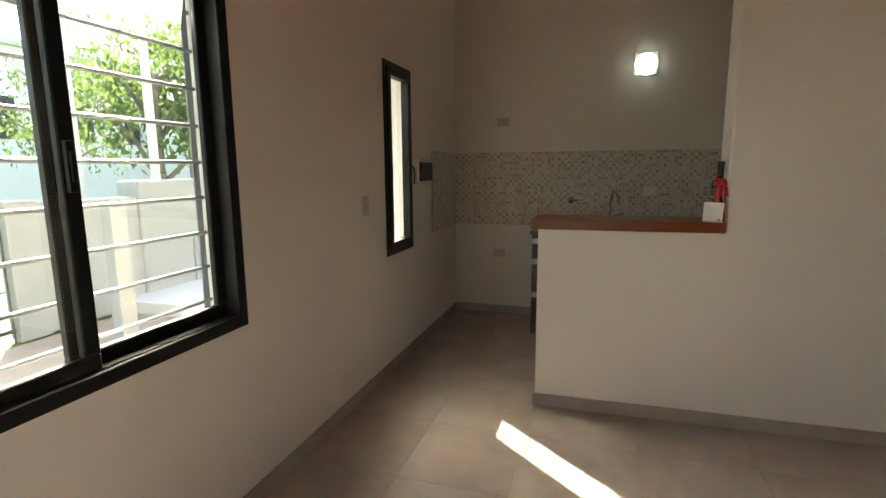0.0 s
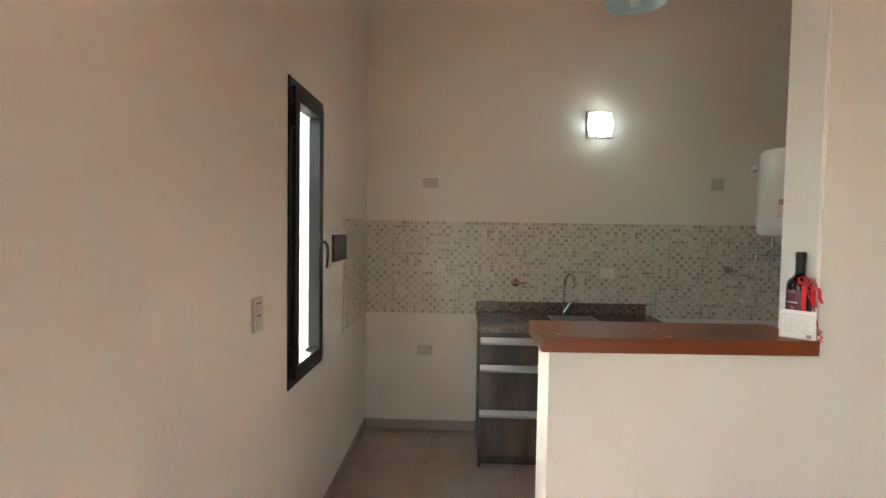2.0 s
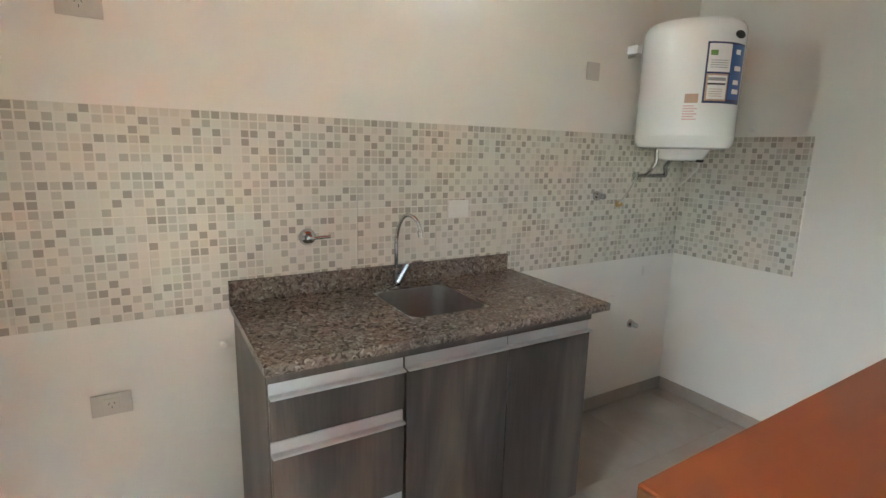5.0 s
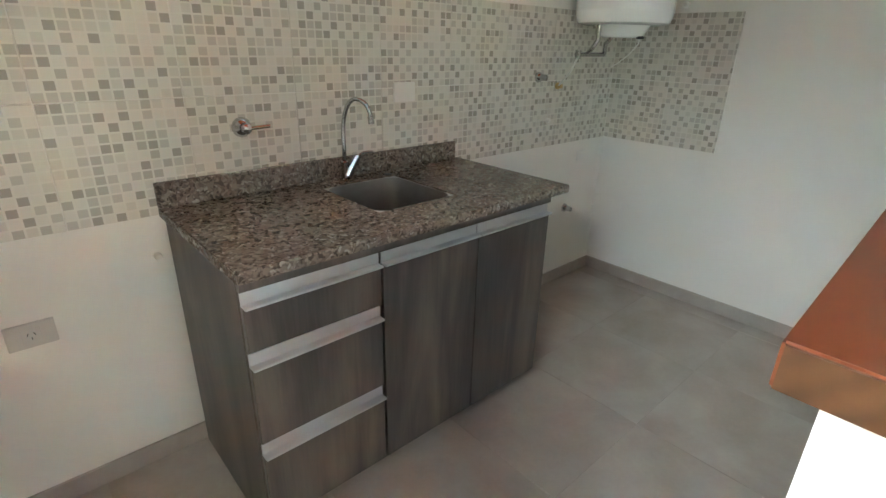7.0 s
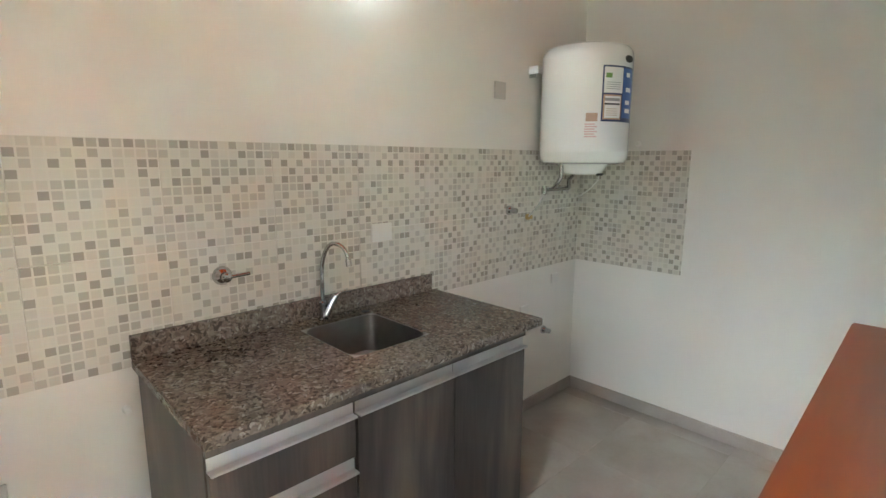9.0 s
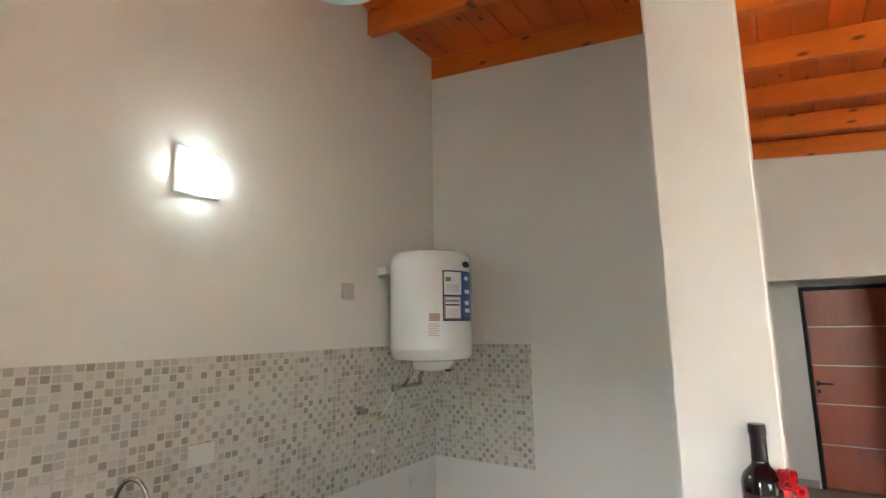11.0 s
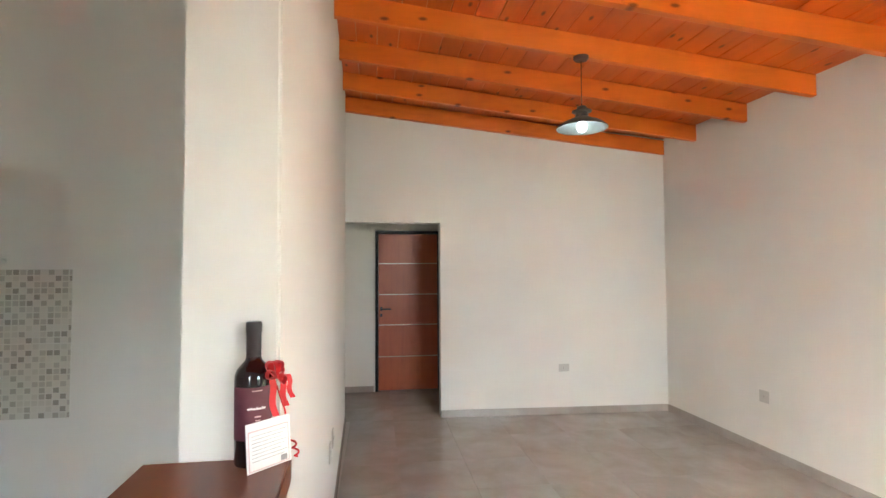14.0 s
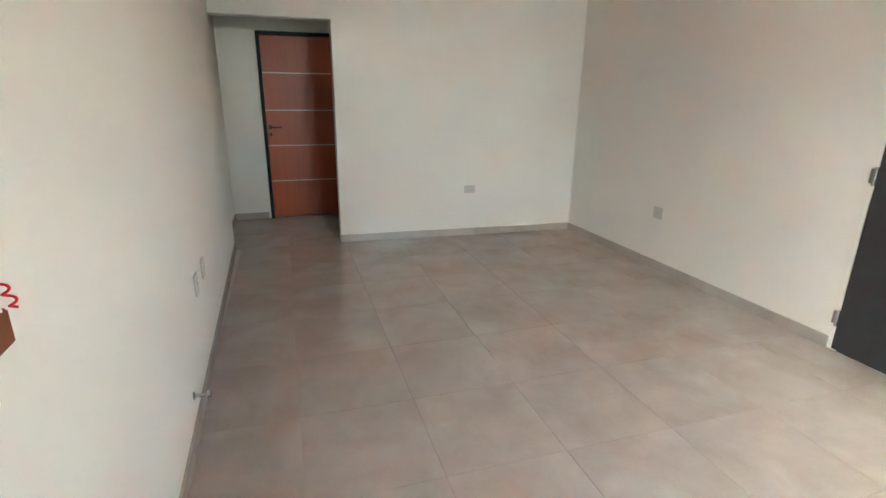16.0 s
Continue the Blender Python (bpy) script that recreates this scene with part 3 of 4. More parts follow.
def front_door():
    x0, x1, z0, z1 = FRONT_DOOR
    root = tagged(thing("door_1", (x1, FRONT, 0), "closed dark grey sheet steel entrance door", "door"), kind="structure")
    w = x1 - x0
    bm = bmesh.new()
    for a in ((-0.035, 0.0, 0, z1), (-w, -w + 0.035, 0, z1)):
        box(bm, a[0], a[1], -0.16, -0.045, a[2], a[3], 0.002, 1)
    box(bm, -w + 0.035, -0.035, -0.16, -0.045, z1 - 0.035, z1, 0.002, 1)
    part("frame", bm, BLACK, root)
    # dark strip added to block outdoor light under the leaf
    bm = bmesh.new()
    box(bm, -w + 0.036, -0.036, -0.19, -0.001, 0.0006, 0.0072)
    part("added_sill", bm, BLACK, root)
    leaf_w = w - 0.01
    bm = bmesh.new()
    box(bm, -leaf_w, -0.004, -0.04, 0.002, 0.008, z1 - 0.006, 0.003, 1)
    leaf = part("leaf", bm, DARK_DOOR, root)
    bm = bmesh.new()
    for z in (0.2, 1.03, 1.86):
        tube(bm, [(0.002, 0.006, z - 0.05), (0.002, 0.006, z + 0.05)], 0.009, 10)
        box(bm, 0.004, 0.03, 0.001, 0.004, z - 0.04, z + 0.04, 0.001, 1)
    part("hinge", bm, STEEL, root, True)
    bm = bmesh.new()
    tube(bm, [(-leaf_w + 0.06, 0.0, 1.02), (-leaf_w + 0.06, 0.05, 1.02), (-leaf_w + 0.17, 0.055, 1.02)], 0.009)
    part("handle", bm, STEEL, leaf, True)


front_door()


# glazed door out of view, added as an extra daylight source
def fill_door():
    x0, x1, _, z1 = FILL_DOOR
    root = tagged(thing("door_3_fill", ((x0 + x1) / 2, FRONT, 0), "unseen black aluminium glass door added to let in daylight", "door"), kind="structure")
    h = (x1 - x0) / 2
    bm = bmesh.new()
    for a in ((-h, -h + 0.05, 0, z1), (h - 0.05, h, 0, z1), (-0.04, 0.04, 0, z1 - 0.05), (-h + 0.05, h - 0.05, z1 - 0.05, z1)):
        box(bm, a[0], a[1], -0.08, -0.01, a[2], a[3], 0.003, 1)
    part("frame", bm, BLACK, root)
    for a, b in ((-h + 0.046, -0.036), (0.036, h - 0.046)):
        bm = bmesh.new()
        box(bm, a, b, -0.05, -0.045, 0.001, z1 - 0.046)
        g = part("pane", bm, GLASS, root)
        g.visible_shadow = False


fill_door()


def passage_door():
    y0, y1, _, z1 = HALL_DOOR
    root = tagged(thing("door_2", (HALL_X, (y0 + y1) / 2, 0), "closed reddish-brown veneer door in a black frame", "door"), kind="structure")
    h = (y1 - y0) / 2
    bm = bmesh.new()
    for a in ((-h, -h + 0.035, 0.0, z1), (h - 0.035, h, 0.0, z1)):
        box(bm, -0.012, 0.1, *a, 0.002, 1)
    box(bm, -0.012, 0.1, -h + 0.035, h - 0.035, z1 - 0.035, z1, 0.002, 1)
    part("frame", bm, BLACK, root)
    edges = [0.008, 0.435, 0.835, 1.222, 1.615, z1 - 0.038]
    for a, b in zip(edges, edges[1:]):
        bm = bmesh.new()
        box(bm, 0.008, 0.045, -h + 0.038, h - 0.038, a + 0.004, b - 0.004, 0.002, 1)
        part("panel", bm, DOOR_WOOD, root)
    for z in edges[1:-1]:
        bm = bmesh.new()
        box(bm, 0.006, 0.04, -h + 0.038, h - 0.038, z - 0.005, z + 0.005)
        part("inlay_strip", bm, STRIP, root)
    bm = bmesh.new()
    hy = h - 0.075
    box(bm, 0.0, 0.008, hy - 0.014, hy + 0.014, 1.015, 1.065, 0.003)
    box(bm, 0.0, 0.008, hy - 0.014, hy + 0.014, 0.94, 0.98, 0.003)
    tube(bm, [(0.004, hy, 1.04), (-0.045, hy, 1.04), (-0.05, hy - 0.02, 1.04), (-0.05, hy - 0.12, 1.04)], 0.009)
    part("handle", bm, RUBBER, root, True)


passage_door()


# ---------- kitchen ----------
def breakfast_bar():
    root = thing("bar_top", (0.13, 3.25, BAR_LOW), "varnished reddish-brown wooden bar top on a low wall", "bar counter")
    bm = bmesh.new()
    prism(bm, [(-0.51, -0.193), (0.479, -0.152), (0.479, 0.168), (-0.51, 0.138)], 0, 0.055)
    bmesh.ops.bevel(bm, geom=bm.edges[:], offset=0.003, segments=2, affect="EDGES")
    part("board", bm, BAR_WOOD, root)
    bm = bmesh.new()
    prism(bm, [(-0.5125, -0.189), (-0.509, -0.189), (-0.509, 0.134), (-0.5125, 0.134)], 0.003, 0.052)
    part("end_grain", bm, END_WOOD, root)
    for x in (-0.312, 0.092):
        for y in (3.118, 3.272):
            bm = bmesh.new()
            lathe(bm, [(0.0001, 0.0), (0.009, 0.0), (0.009, 0.0006), (0.0001, 0.0006)], 14, (x - 0.13, y - 3.25, 0.0546))
            part("wood_plug", bm, PALE_DOWEL, root)
    return root


breakfast_bar()


def sink_cabinet():
    X0, X1, Y0, Y1, TOP = -0.548, 0.640, 4.40, 4.955, 0.872
    root = thing("sink_cabinet", ((X0 + X1) / 2, (Y0 + Y1) / 2, 0), "dark grey-brown wood-look sink cabinet with a granite top", "kitchen cabinet")
    inv = Matrix.Translation((-(X0 + X1) / 2, -(Y0 + Y1) / 2, 0))

    def put(name, bm, mat, parent=root, smooth=False):
        bm.transform(inv)
        return part(name, bm, mat, parent, smooth)

    t = 0.018
    bm = bmesh.new()
    box(bm, X0, X0 + t, Y0, Y1, 0.001, TOP, 0.001, 1)
    box(bm, X1 - t, X1, Y0, Y1, 0.09, TOP, 0.001, 1)
    box(bm, X1 - t, X1, Y0 + 0.06, Y1, 0.001, 0.09)
    box(bm, X0 + t, X1 - t, Y0 + 0.03, Y1, 0.09, 0.108)
    box(bm, X0 + t, X1 - t, Y1 - 0.012, Y1, 0.108, TOP)
    box(bm, X0 + 0.001, X1 - 0.001, Y0 - 0.018, Y0 - 0.001, 0.836, TOP - 0.001)
    box(bm, -0.152, -0.136, Y0 + 0.004, Y1 - 0.012, 0.108, 0.835)
    put("body", bm, MELAMINE)
    bm = bmesh.new()
    box(bm, X0 + t, X1 - t, Y0 + 0.055, Y0 + 0.07, 0.001, 0.09)
    put("plinth", bm, MELAMINE)

    def front(x0, x1, z0, z1, name):
        """A front with an aluminium grip along its top edge."""
        bm = bmesh.new()
        box(bm, x0, x1, Y0 - 0.018, Y0, z0, z1 - 0.038, 0.001, 1)
        leaf = put(name, bm, MELAMINE)
        bm = bmesh.new()
        box(bm, x0, x1, Y0 - 0.02, Y0 - 0.002, z1 - 0.038, z1 - 0.034)
        box(bm, x0, x1, Y0 - 0.008, Y0 - 0.004, z1 - 0.034, z1, 0.0005, 1)
        box(bm, x0, x1, Y0 - 0.034, Y0 - 0.02, z1 - 0.040, z1 - 0.032, 0.002, 1)
        if name == "drawer":
            put("handle", bm, ALU, leaf)
        return leaf, bm

    front(X0 + 0.004, -0.148, 0.668, 0.832, "drawer")
    front(X0 + 0.004, -0.148, 0.382, 0.660, "drawer")
    front(X0 + 0.004, -0.148, 0.085, 0.374, "drawer")
    for a, b in ((-0.140, 0.249), (0.253, X1 - 0.004)):
        leaf, bm = front(a, b, 0.085, 0.832, "door")
        put("handle", bm, ALU, leaf)

    # granite top with the sink cut-out and a low upstand
    sx0, sx1, sy0, sy1 = -0.055, 0.264, 4.515, 4.866
    bm = bmesh.new()
    xs, ys = (X0 - 0.012, sx0, sx1, X1 + 0.058), (4.345, sy0, sy1, 4.968)
    grid = [[bm.verts.new((x, y, TOP)) for y in ys] for x in xs]
    for i in range(3):
        for j in range(3):
            if (i, j) != (1, 1):
                bm.faces.new((grid[i][j], grid[i + 1][j], grid[i + 1][j + 1], grid[i][j + 1]))
    made = bmesh.ops.extrude_face_region(bm, geom=bm.faces[:])
    bmesh.ops.translate(bm, vec=(0, 0, 0.03), verts=[v for v in made["geom"] if isinstance(v, bmesh.types.BMVert)])
    rim = [e for e in bm.edges if len(e.link_faces) == 2 and e.calc_face_angle(0) > 1]
    bmesh.ops.bevel(bm, geom=rim, offset=0.003, segments=2, affect="EDGES")
    put("worktop", bm, GRANITE)
    bm = bmesh.new()
    box(bm, X0 - 0.012, X1 + 0.03, 4.948, 4.966, TOP + 0.03, TOP + 0.108, 0.002, 1)
    put("upstand", bm, GRANITE)
    # steel bowl
    bm = bmesh.new()
    rows = []
    for inset, z in ((-0.0005, TOP + 0.026), (0.004, TOP + 0.026), (0.007, TOP - 0.02), (0.016, TOP - 0.115), (0.045, TOP - 0.142), (0.11, TOP - 0.148)):
        ring = []
        r = 0.004 if inset < 0.001 else 0.05 if inset < 0.1 else 0.03
        for cx, cy, a0 in ((sx1 - inset, sy1 - inset, 0), (sx0 + inset, sy1 - inset, 90), (sx0 + inset, sy0 + inset, 180), (sx1 - inset, sy0 + inset, 270)):
            ox, oy = (-r if a0 in (0, 270) else r), (-r if a0 in (0, 90) else r)
            for k in range(5):
                a = radians(a0 + 22.5 * k)
                ring.append(bm.verts.new((cx + ox + r * math.cos(a), cy + oy + r * math.sin(a), z)))
        rows.append(ring)
    for a, b in zip(rows, rows[1:]):
        for k in range(len(a)):
            bm.faces.new((a[k], a[(k + 1) % len(a)], b[(k + 1) % len(a)], b[k]))
    bm.faces.new(rows[-1])
    put("sink_bowl", bm, SINK, smooth=True)
    bm = bmesh.new()
    lathe(bm, [(0.001, 0.0), (0.03, 0.0), (0.034, 0.002), (0.034, 0.004), (0.012, 0.003), (0.001, 0.003)], 24, (0.103, 4.69, TOP - 0.147))
    put("strainer", bm, CHROME, smooth=True)
    bm = bmesh.new()
    lathe(bm, [(0.001, 0.0), (0.016, 0.0), (0.016, 0.003), (0.001, 0.004)], 20, (0.245, 4.885, TOP + 0.0305))
    put("hole_cover", bm, RUBBER, smooth=True)
    return root


sink_cabinet()


def kitchen_tap():
    root = thing("kitchen_tap", (0.07, 4.912, 0.903), "chrome swan-neck kitchen tap behind the sink", "tap")
    bm = bmesh.new()
    lathe(bm, [(0.001, 0), (0.021, 0), (0.021, 0.004), (0.013, 0.009), (0.0125, 0.055), (0.0145, 0.058), (0.0145, 0.068), (0.010, 0.073), (0.001, 0.073)], 24)
    part("body", bm, CHROME, root, True)
    bm = bmesh.new()
    neck = [(0, 0, 0.065), (0, 0, 0.10)]
    for k in range(19):
        q = k / 18
        a = math.pi * (0.02 + 1.02 * q)
        reach = 0.5 - 0.5 * math.cos(a)
        neck.append((0.060 * reach, -0.090 * reach, 0.165 + 0.130 * math.sin(a) if a < math.pi / 2 else 0.235 + 0.060 * math.sin(a)))
    tube(bm, neck, 0.008, 12, 0.92)
    part("spout", bm, CHROME, root, True)
    bm = bmesh.new()
    tube(bm, [(0.060, -0.090, 0.238), (0.062, -0.092, 0.212)], 0.0105, 14)
    part("nozzle", bm, CHROME, root, True)
    bm = bmesh.new()
    tube(bm, [(0.006, -0.006, 0.016), (0.048, -0.016, 0.088)], 0.0155, 16, 0.88)
    tube(bm, [(0.046, -0.014, 0.086), (0.075, -0.016, 0.098), (0.115, -0.018, 0.096)], 0.0042, 10)
    part("lever", bm, CHROME, root, True)


kitchen_tap()


def wall_valve(x, y, z, lever=True, face="y", label="chrome wall valve with a lever handle", r=0.032):
    root = thing("wall_valve", (x, y, z), label, "valve")
    bm = bmesh.new()
    lathe(bm, [(0.001, 0), (r, 0), (r, -0.004), (r * 0.75, -0.018), (0.016, -0.024), (0.015, -0.05), (0.001, -0.055)], 26, axis="y")
    part("body", bm, CHROME, root, True)
    if lever:
        bm = bmesh.new()
        tube(bm, [(0.0, -0.042, 0.0), (0.075, -0.046, 0.004)], 0.0065, 10)
        part("lever", bm, CHROME, root, True)
    return root


wall_valve(-0.275, 4.963, 1.12)
wall_valve(1.245, 4.963, 1.240, False, label="chrome stop valve on the tiled wall", r=0.026)
wall_valve(1.62, BACK, 0.478, False, label="chrome capped water outlet low on the wall", r=0.026)


def water_heater():
    R, H = 0.228, 0.585
    root = thing("water_heater", (1.555, 4.718, 1.487), "white enamelled electric water heater hung on the wall", "water heater")
    bm = bmesh.new()
    prof = [(0.001, 0.0), (R * 0.80, 0.0), (R * 0.93, 0.008), (R * 0.985, 0.028), (R, 0.06), (R * 1.002, 0.062), (R, 0.066), (R, H - 0.055), (R * 0.985, H - 0.03), (R * 0.92, H - 0.01), (R * 0.75, H), (0.001, H + 0.008)]
    lathe(bm, prof, 56)
    part("tank", bm, ENAMEL, root, True)
    bm = bmesh.new()
    lathe(bm, [(0.001, -0.055), (0.085, -0.055), (0.105, -0.045), (0.125, -0.012), (0.135, 0.002), (0.001, 0.002)], 40)
    part("cap", bm, ENAMEL, root, True)
    bm = bmesh.new()
    a = radians(275)
    lathe(bm, [(0.001, 0), (0.02, 0), (0.017, -0.012), (0.001, -0.014)], 18, (0.1 * math.cos(a), 0.1 * math.sin(a), -0.048))
    part("knob", bm, RUBBER, root, True)

    def patch(name, mat, a0, a1, z0, z1, off=0.0008):
        """A printed sheet that follows the tank between two angles."""
        bm = bmesh.new()
        n = 14
        cols = []
        for k in range(n + 1):
            q = radians(a0 + (a1 - a0) * k / n)
            cols.append([bm.verts.new(((R + o) * math.cos(q), (R + o) * math.sin(q), z)) for o in (off, 0.0002) for z in (z0, z1)])
        for p, q in zip(cols, cols[1:]):
            for i, j in ((0, 1), (1, 3), (3, 2), (2, 0)):
                bm.faces.new((p[i], p[j], q[j], q[i]))
        for end in (cols[0], cols[-1]):
            bm.faces.new((end[0], end[1], end[3], end[2]))
        return part(name, bm, mat, root, True)

    A = 230
    patch("label_sheet", NAVY, A, A + 54, 0.205, 0.468)
    patch("label_sheet", BLUE, A + 30, A + 53, 0.225, 0.460, 0.0012)
    patch("label_sheet", PAPER, A + 2, A + 29, 0.340, 0.460, 0.0016)
    patch("label_sheet", TAN_PRINT, A + 2, A + 28, 0.215, 0.332, 0.0014)
    patch("label_sheet", PAPER, A + 4, A + 26.5, 0.222, 0.325, 0.0018)
    patch("print_mark", GREEN_PRINT, A + 4, A + 12, 0.410, 0.432, 0.0022)
    patch("print_mark", INK, A + 4, A + 25, 0.302, 0.316, 0.0022)
    patch("print_mark", SLOT, A + 4, A + 25, 0.284, 0.292, 0.0022)
    for z in (0.358, 0.368, 0.378, 0.388):
        patch("print_line", INK, A + 5, A + 25, z, z + 0.0025, 0.0022)
    for z in (0.234, 0.244, 0.254, 0.264):
        patch("print_line", TAN_PRINT, A + 6, A + 22, z, z + 0.0025, 0.0022)
    for z, w in ((0.42, 8), (0.35, 12), (0.29, 10), (0.25, 12)):
        patch("print_mark", PAPER, A + 36, A + 36 + w, z, z + 0.02, 0.0022)
    patch("sticker", TAN_PRINT, A - 18, A - 4, 0.205, 0.245)
    for k in range(6):
        patch("print_line", PINK, A - 19, A - 4 - 3 * (k % 2), 0.130 + 0.0118 * k, 0.136 + 0.0118 * k, 0.0008)
    # maker's badge, a plain dark oval
    bm = bmesh.new()
    q = radians(A + 40)
    lathe(bm, [(0.001, 0.0), (0.034, 0.0), (0.034, 0.004), (0.001, 0.005)], 24, axis="x")
    bmesh.ops.scale(bm, vec=(1, 1, 0.5), verts=bm.verts)
    bm.transform(Matrix.Translation(((R - 0.001) * math.cos(q), (R - 0.001) * math.sin(q), 0.506)) @ Matrix.Rotation(q, 4, "Z"))
    part("badge", bm, RUBBER, root, True)
    # brackets to the wall
    bm = bmesh.new()
    for z in (H - 0.095, ):
        box(bm, -0.165, 0.165, 0.19, 0.205, z - 0.02, z + 0.02, 0.002, 1)
        for sx in (-0.148, 0.148):
            box(bm, sx - 0.018, sx + 0.018, 0.2, 0.252, z - 0.02, z + 0.02, 0.002, 1)
    part("bracket", bm, ENAMEL, root)
    bm = bmesh.new()
    tube(bm, [(-0.152, 0.215, H - 0.125), (-0.152, 0.252, H - 0.125)], 0.008)
    part("bolt", bm, STEEL, root, True)
    # pipes and safety valve
    bm = bmesh.new()
    tube(bm, [(-0.12, 0.05, 0.006), (-0.12, 0.05, -0.07), (-0.125, 0.075, -0.11), (-0.125, 0.10, -0.135)], 0.011)
    tube(bm, [(-0.04, 0.03, 0.006), (-0.04, 0.03, -0.06), (-0.03, 0.06, -0.085), (0.02, 0.09, -0.12), (0.03, 0.10, -0.135)], 0.011)
    tube(bm, [(-0.215, 0.10, -0.135), (0.03, 0.10, -0.135)], 0.011)
    tube(bm, [(-0.2, 0.10, -0.115), (-0.2, 0.10, -0.155)], 0.014)
    part("pipework", bm, CHROME, root, True)
    bm = bmesh.new()
    tube(bm, [(-0.2, 0.10, -0.15), (-0.196, 0.13, -0.21), (-0.176, 0.19, -0.265), (-0.150, 0.230, -0.292)], 0.0045)
    part("hose", bm, PLASTIC, root, True)
    bm = bmesh.new()
    lathe(bm, [(0.001, 0), (0.017, 0), (0.017, -0.012), (0.011, -0.016), (0.011, -0.03), (0.001, -0.032)], 16, (-0.145, 0.245, -0.294), "y")
    part("outlet", bm, BRASS, root, True)
    bm = bmesh.new()
    tube(bm, [(0.03, -0.085, -0.05), (0.045, -0.075, -0.085), (0.10, 0.0, -0.135), (0.22, 0.13, -0.185), (0.36, 0.236, -0.2)], 0.0035, 8)
    part("cable", bm, PLASTIC, root, True)


water_heater()


def bulkhead_lamp():
    root = thing("wall_lamp", (0.307, BACK, 2.272), "lit square wall lamp with a frosted glass cover", "wall lamp")
    bm = bmesh.new()
    box(bm, -0.095, 0.095, -0.022, 0, -0.095, 0.095, 0.012, 3)
    part("base", bm, ENAMEL, root)
    bm = bmesh.new()
    lathe(bm, [(0.088, -0.02), (0.088, -0.036), (0.078, -0.05), (0.05, -0.06), (0.02, -0.066), (0.001, -0.067)], 32, axis="y")
    part("cover", bm, LED, root, True)


bulkhead_lamp()


def pendant_lamp(x, y, top, rim, d, bulb, state):
    root = thing("pendant_lamp", (x, y, top), "grey enamel pendant lamp with " + state, "pendant lamp", "pendant lamps")
    h = rim - top
    bm = bmesh.new()
    lathe(bm, [(0.001, 0.006), (0.052, 0.006), (0.052, -0.008), (0.04, -0.022), (0.001, -0.026)], 28)
    part("canopy", bm, CORD, root, True)
    bm = bmesh.new()
    tube(bm, [(0, 0, -0.02), (0, 0, h + 0.145)], 0.0035, 8)
    part("cord", bm, CORD, root, True)
    r = d / 2
    outer = [(0.012, h + 0.156), (0.030, h + 0.152), (0.036, h + 0.142), (0.036, h + 0.125), (0.066, h + 0.122), (0.066, h + 0.116), (0.040, h + 0.11), (0.045, h + 0.078), (0.07, h + 0.066), (r * 0.72, h + 0.042), (r, h + 0.006), (r, h)]
    inner = [(r - 0.004, h + 0.001), (r * 0.71, h + 0.036), (0.066, h + 0.06), (0.04, h + 0.08)]
    bm = bmesh.new()
    lathe(bm, outer, 40)
    bmesh.ops.delete(bm, geom=[f for f in bm.faces if len(f.verts) > 4 and f.calc_center_median().z < h + 0.01], context="FACES_ONLY")
    part("shade", bm, SHADE, root, True)
    bm = bmesh.new()
    lathe(bm, [(r, h)] + inner, 40)
    bmesh.ops.delete(bm, geom=[f for f in bm.faces if len(f.verts) > 4 and f.calc_center_median().z < h + 0.01], context="FACES_ONLY")
    part("reflector", bm, SHADE_IN, root, True)
    bm = bmesh.new()
    lathe(bm, [(0.001, h + 0.078), (0.014, h + 0.076), (0.016, h + 0.055), (0.030, h + 0.03), (0.034, h + 0.012), (0.028, h - 0.012), (0.012, h - 0.024), (0.001, h - 0.026)], 24)
    part("bulb", bm, bulb, root, True)


pendant_lamp(2.635, 1.505, beam_low(1.505), 2.505, 0.345, BULB, "a lit bulb")
pendant_lamp(0.278, 4.18, beam_low(4.18) + 0.158, 2.787, 0.335, ENAMEL, "an unlit bulb")


def plate(name, at, face, w, h, label, kind_of="socket", group="", vertical=False):
    """A wall plate with its insert; face: the outward direction x+, y-, x-, y+."""
    turn = {"y-": 0, "x+": 90, "y+": 180, "x-": -90}[face]
    root = thing(name, at, label, "switch" if kind_of == "switch" else "wall socket", group, turn)
    bm = bmesh.new()
    box(bm, -w / 2, w / 2, -0.009, 0, -h / 2, h / 2, 0.003, 2)
    part("cover", bm, GREY_PLASTIC if kind_of in ("blank", "socket", "switch") else PLASTIC, root)
    if kind_of == "socket":
        bm = bmesh.new()
        box(bm, -0.022, 0.022, -0.0105, -0.008, -0.022, 0.022, 0.001, 1)
        part("insert", bm, GREY_PLASTIC, root)
        bm = bmesh.new()
        for sx, a in ((-0.008, 25), (0.008, -25)):
            m = Matrix.Translation((sx, -0.0106, 0.004)) @ Matrix.Rotation(radians(a), 4, "Y") @ Matrix.Diagonal((0.002, 0.001, 0.009, 1))
            bmesh.ops.create_cube(bm, size=1, matrix=m)
        bmesh.ops.create_cube(bm, size=1, matrix=Matrix.Translation((0, -0.0106, -0.009)) @ Matrix.Diagonal((0.002, 0.001, 0.008, 1)))
        part("slot", bm, SLOT, root)
    elif kind_of == "switch":
        bm = bmesh.new()
        for z in (-0.022, 0.022):
            box(bm, -0.016, 0.016, -0.012, -0.008, z - 0.016, z + 0.016, 0.002, 1)
        part("rocker", bm, GREY_PLASTIC, root)
        for z in (-0.003, 0.041):
            bm = bmesh.new()
            box(bm, -0.017, 0.017, -0.0105, -0.0088, z - 0.0025, z + 0.0012)
            part("slot", bm, SLOT, root)


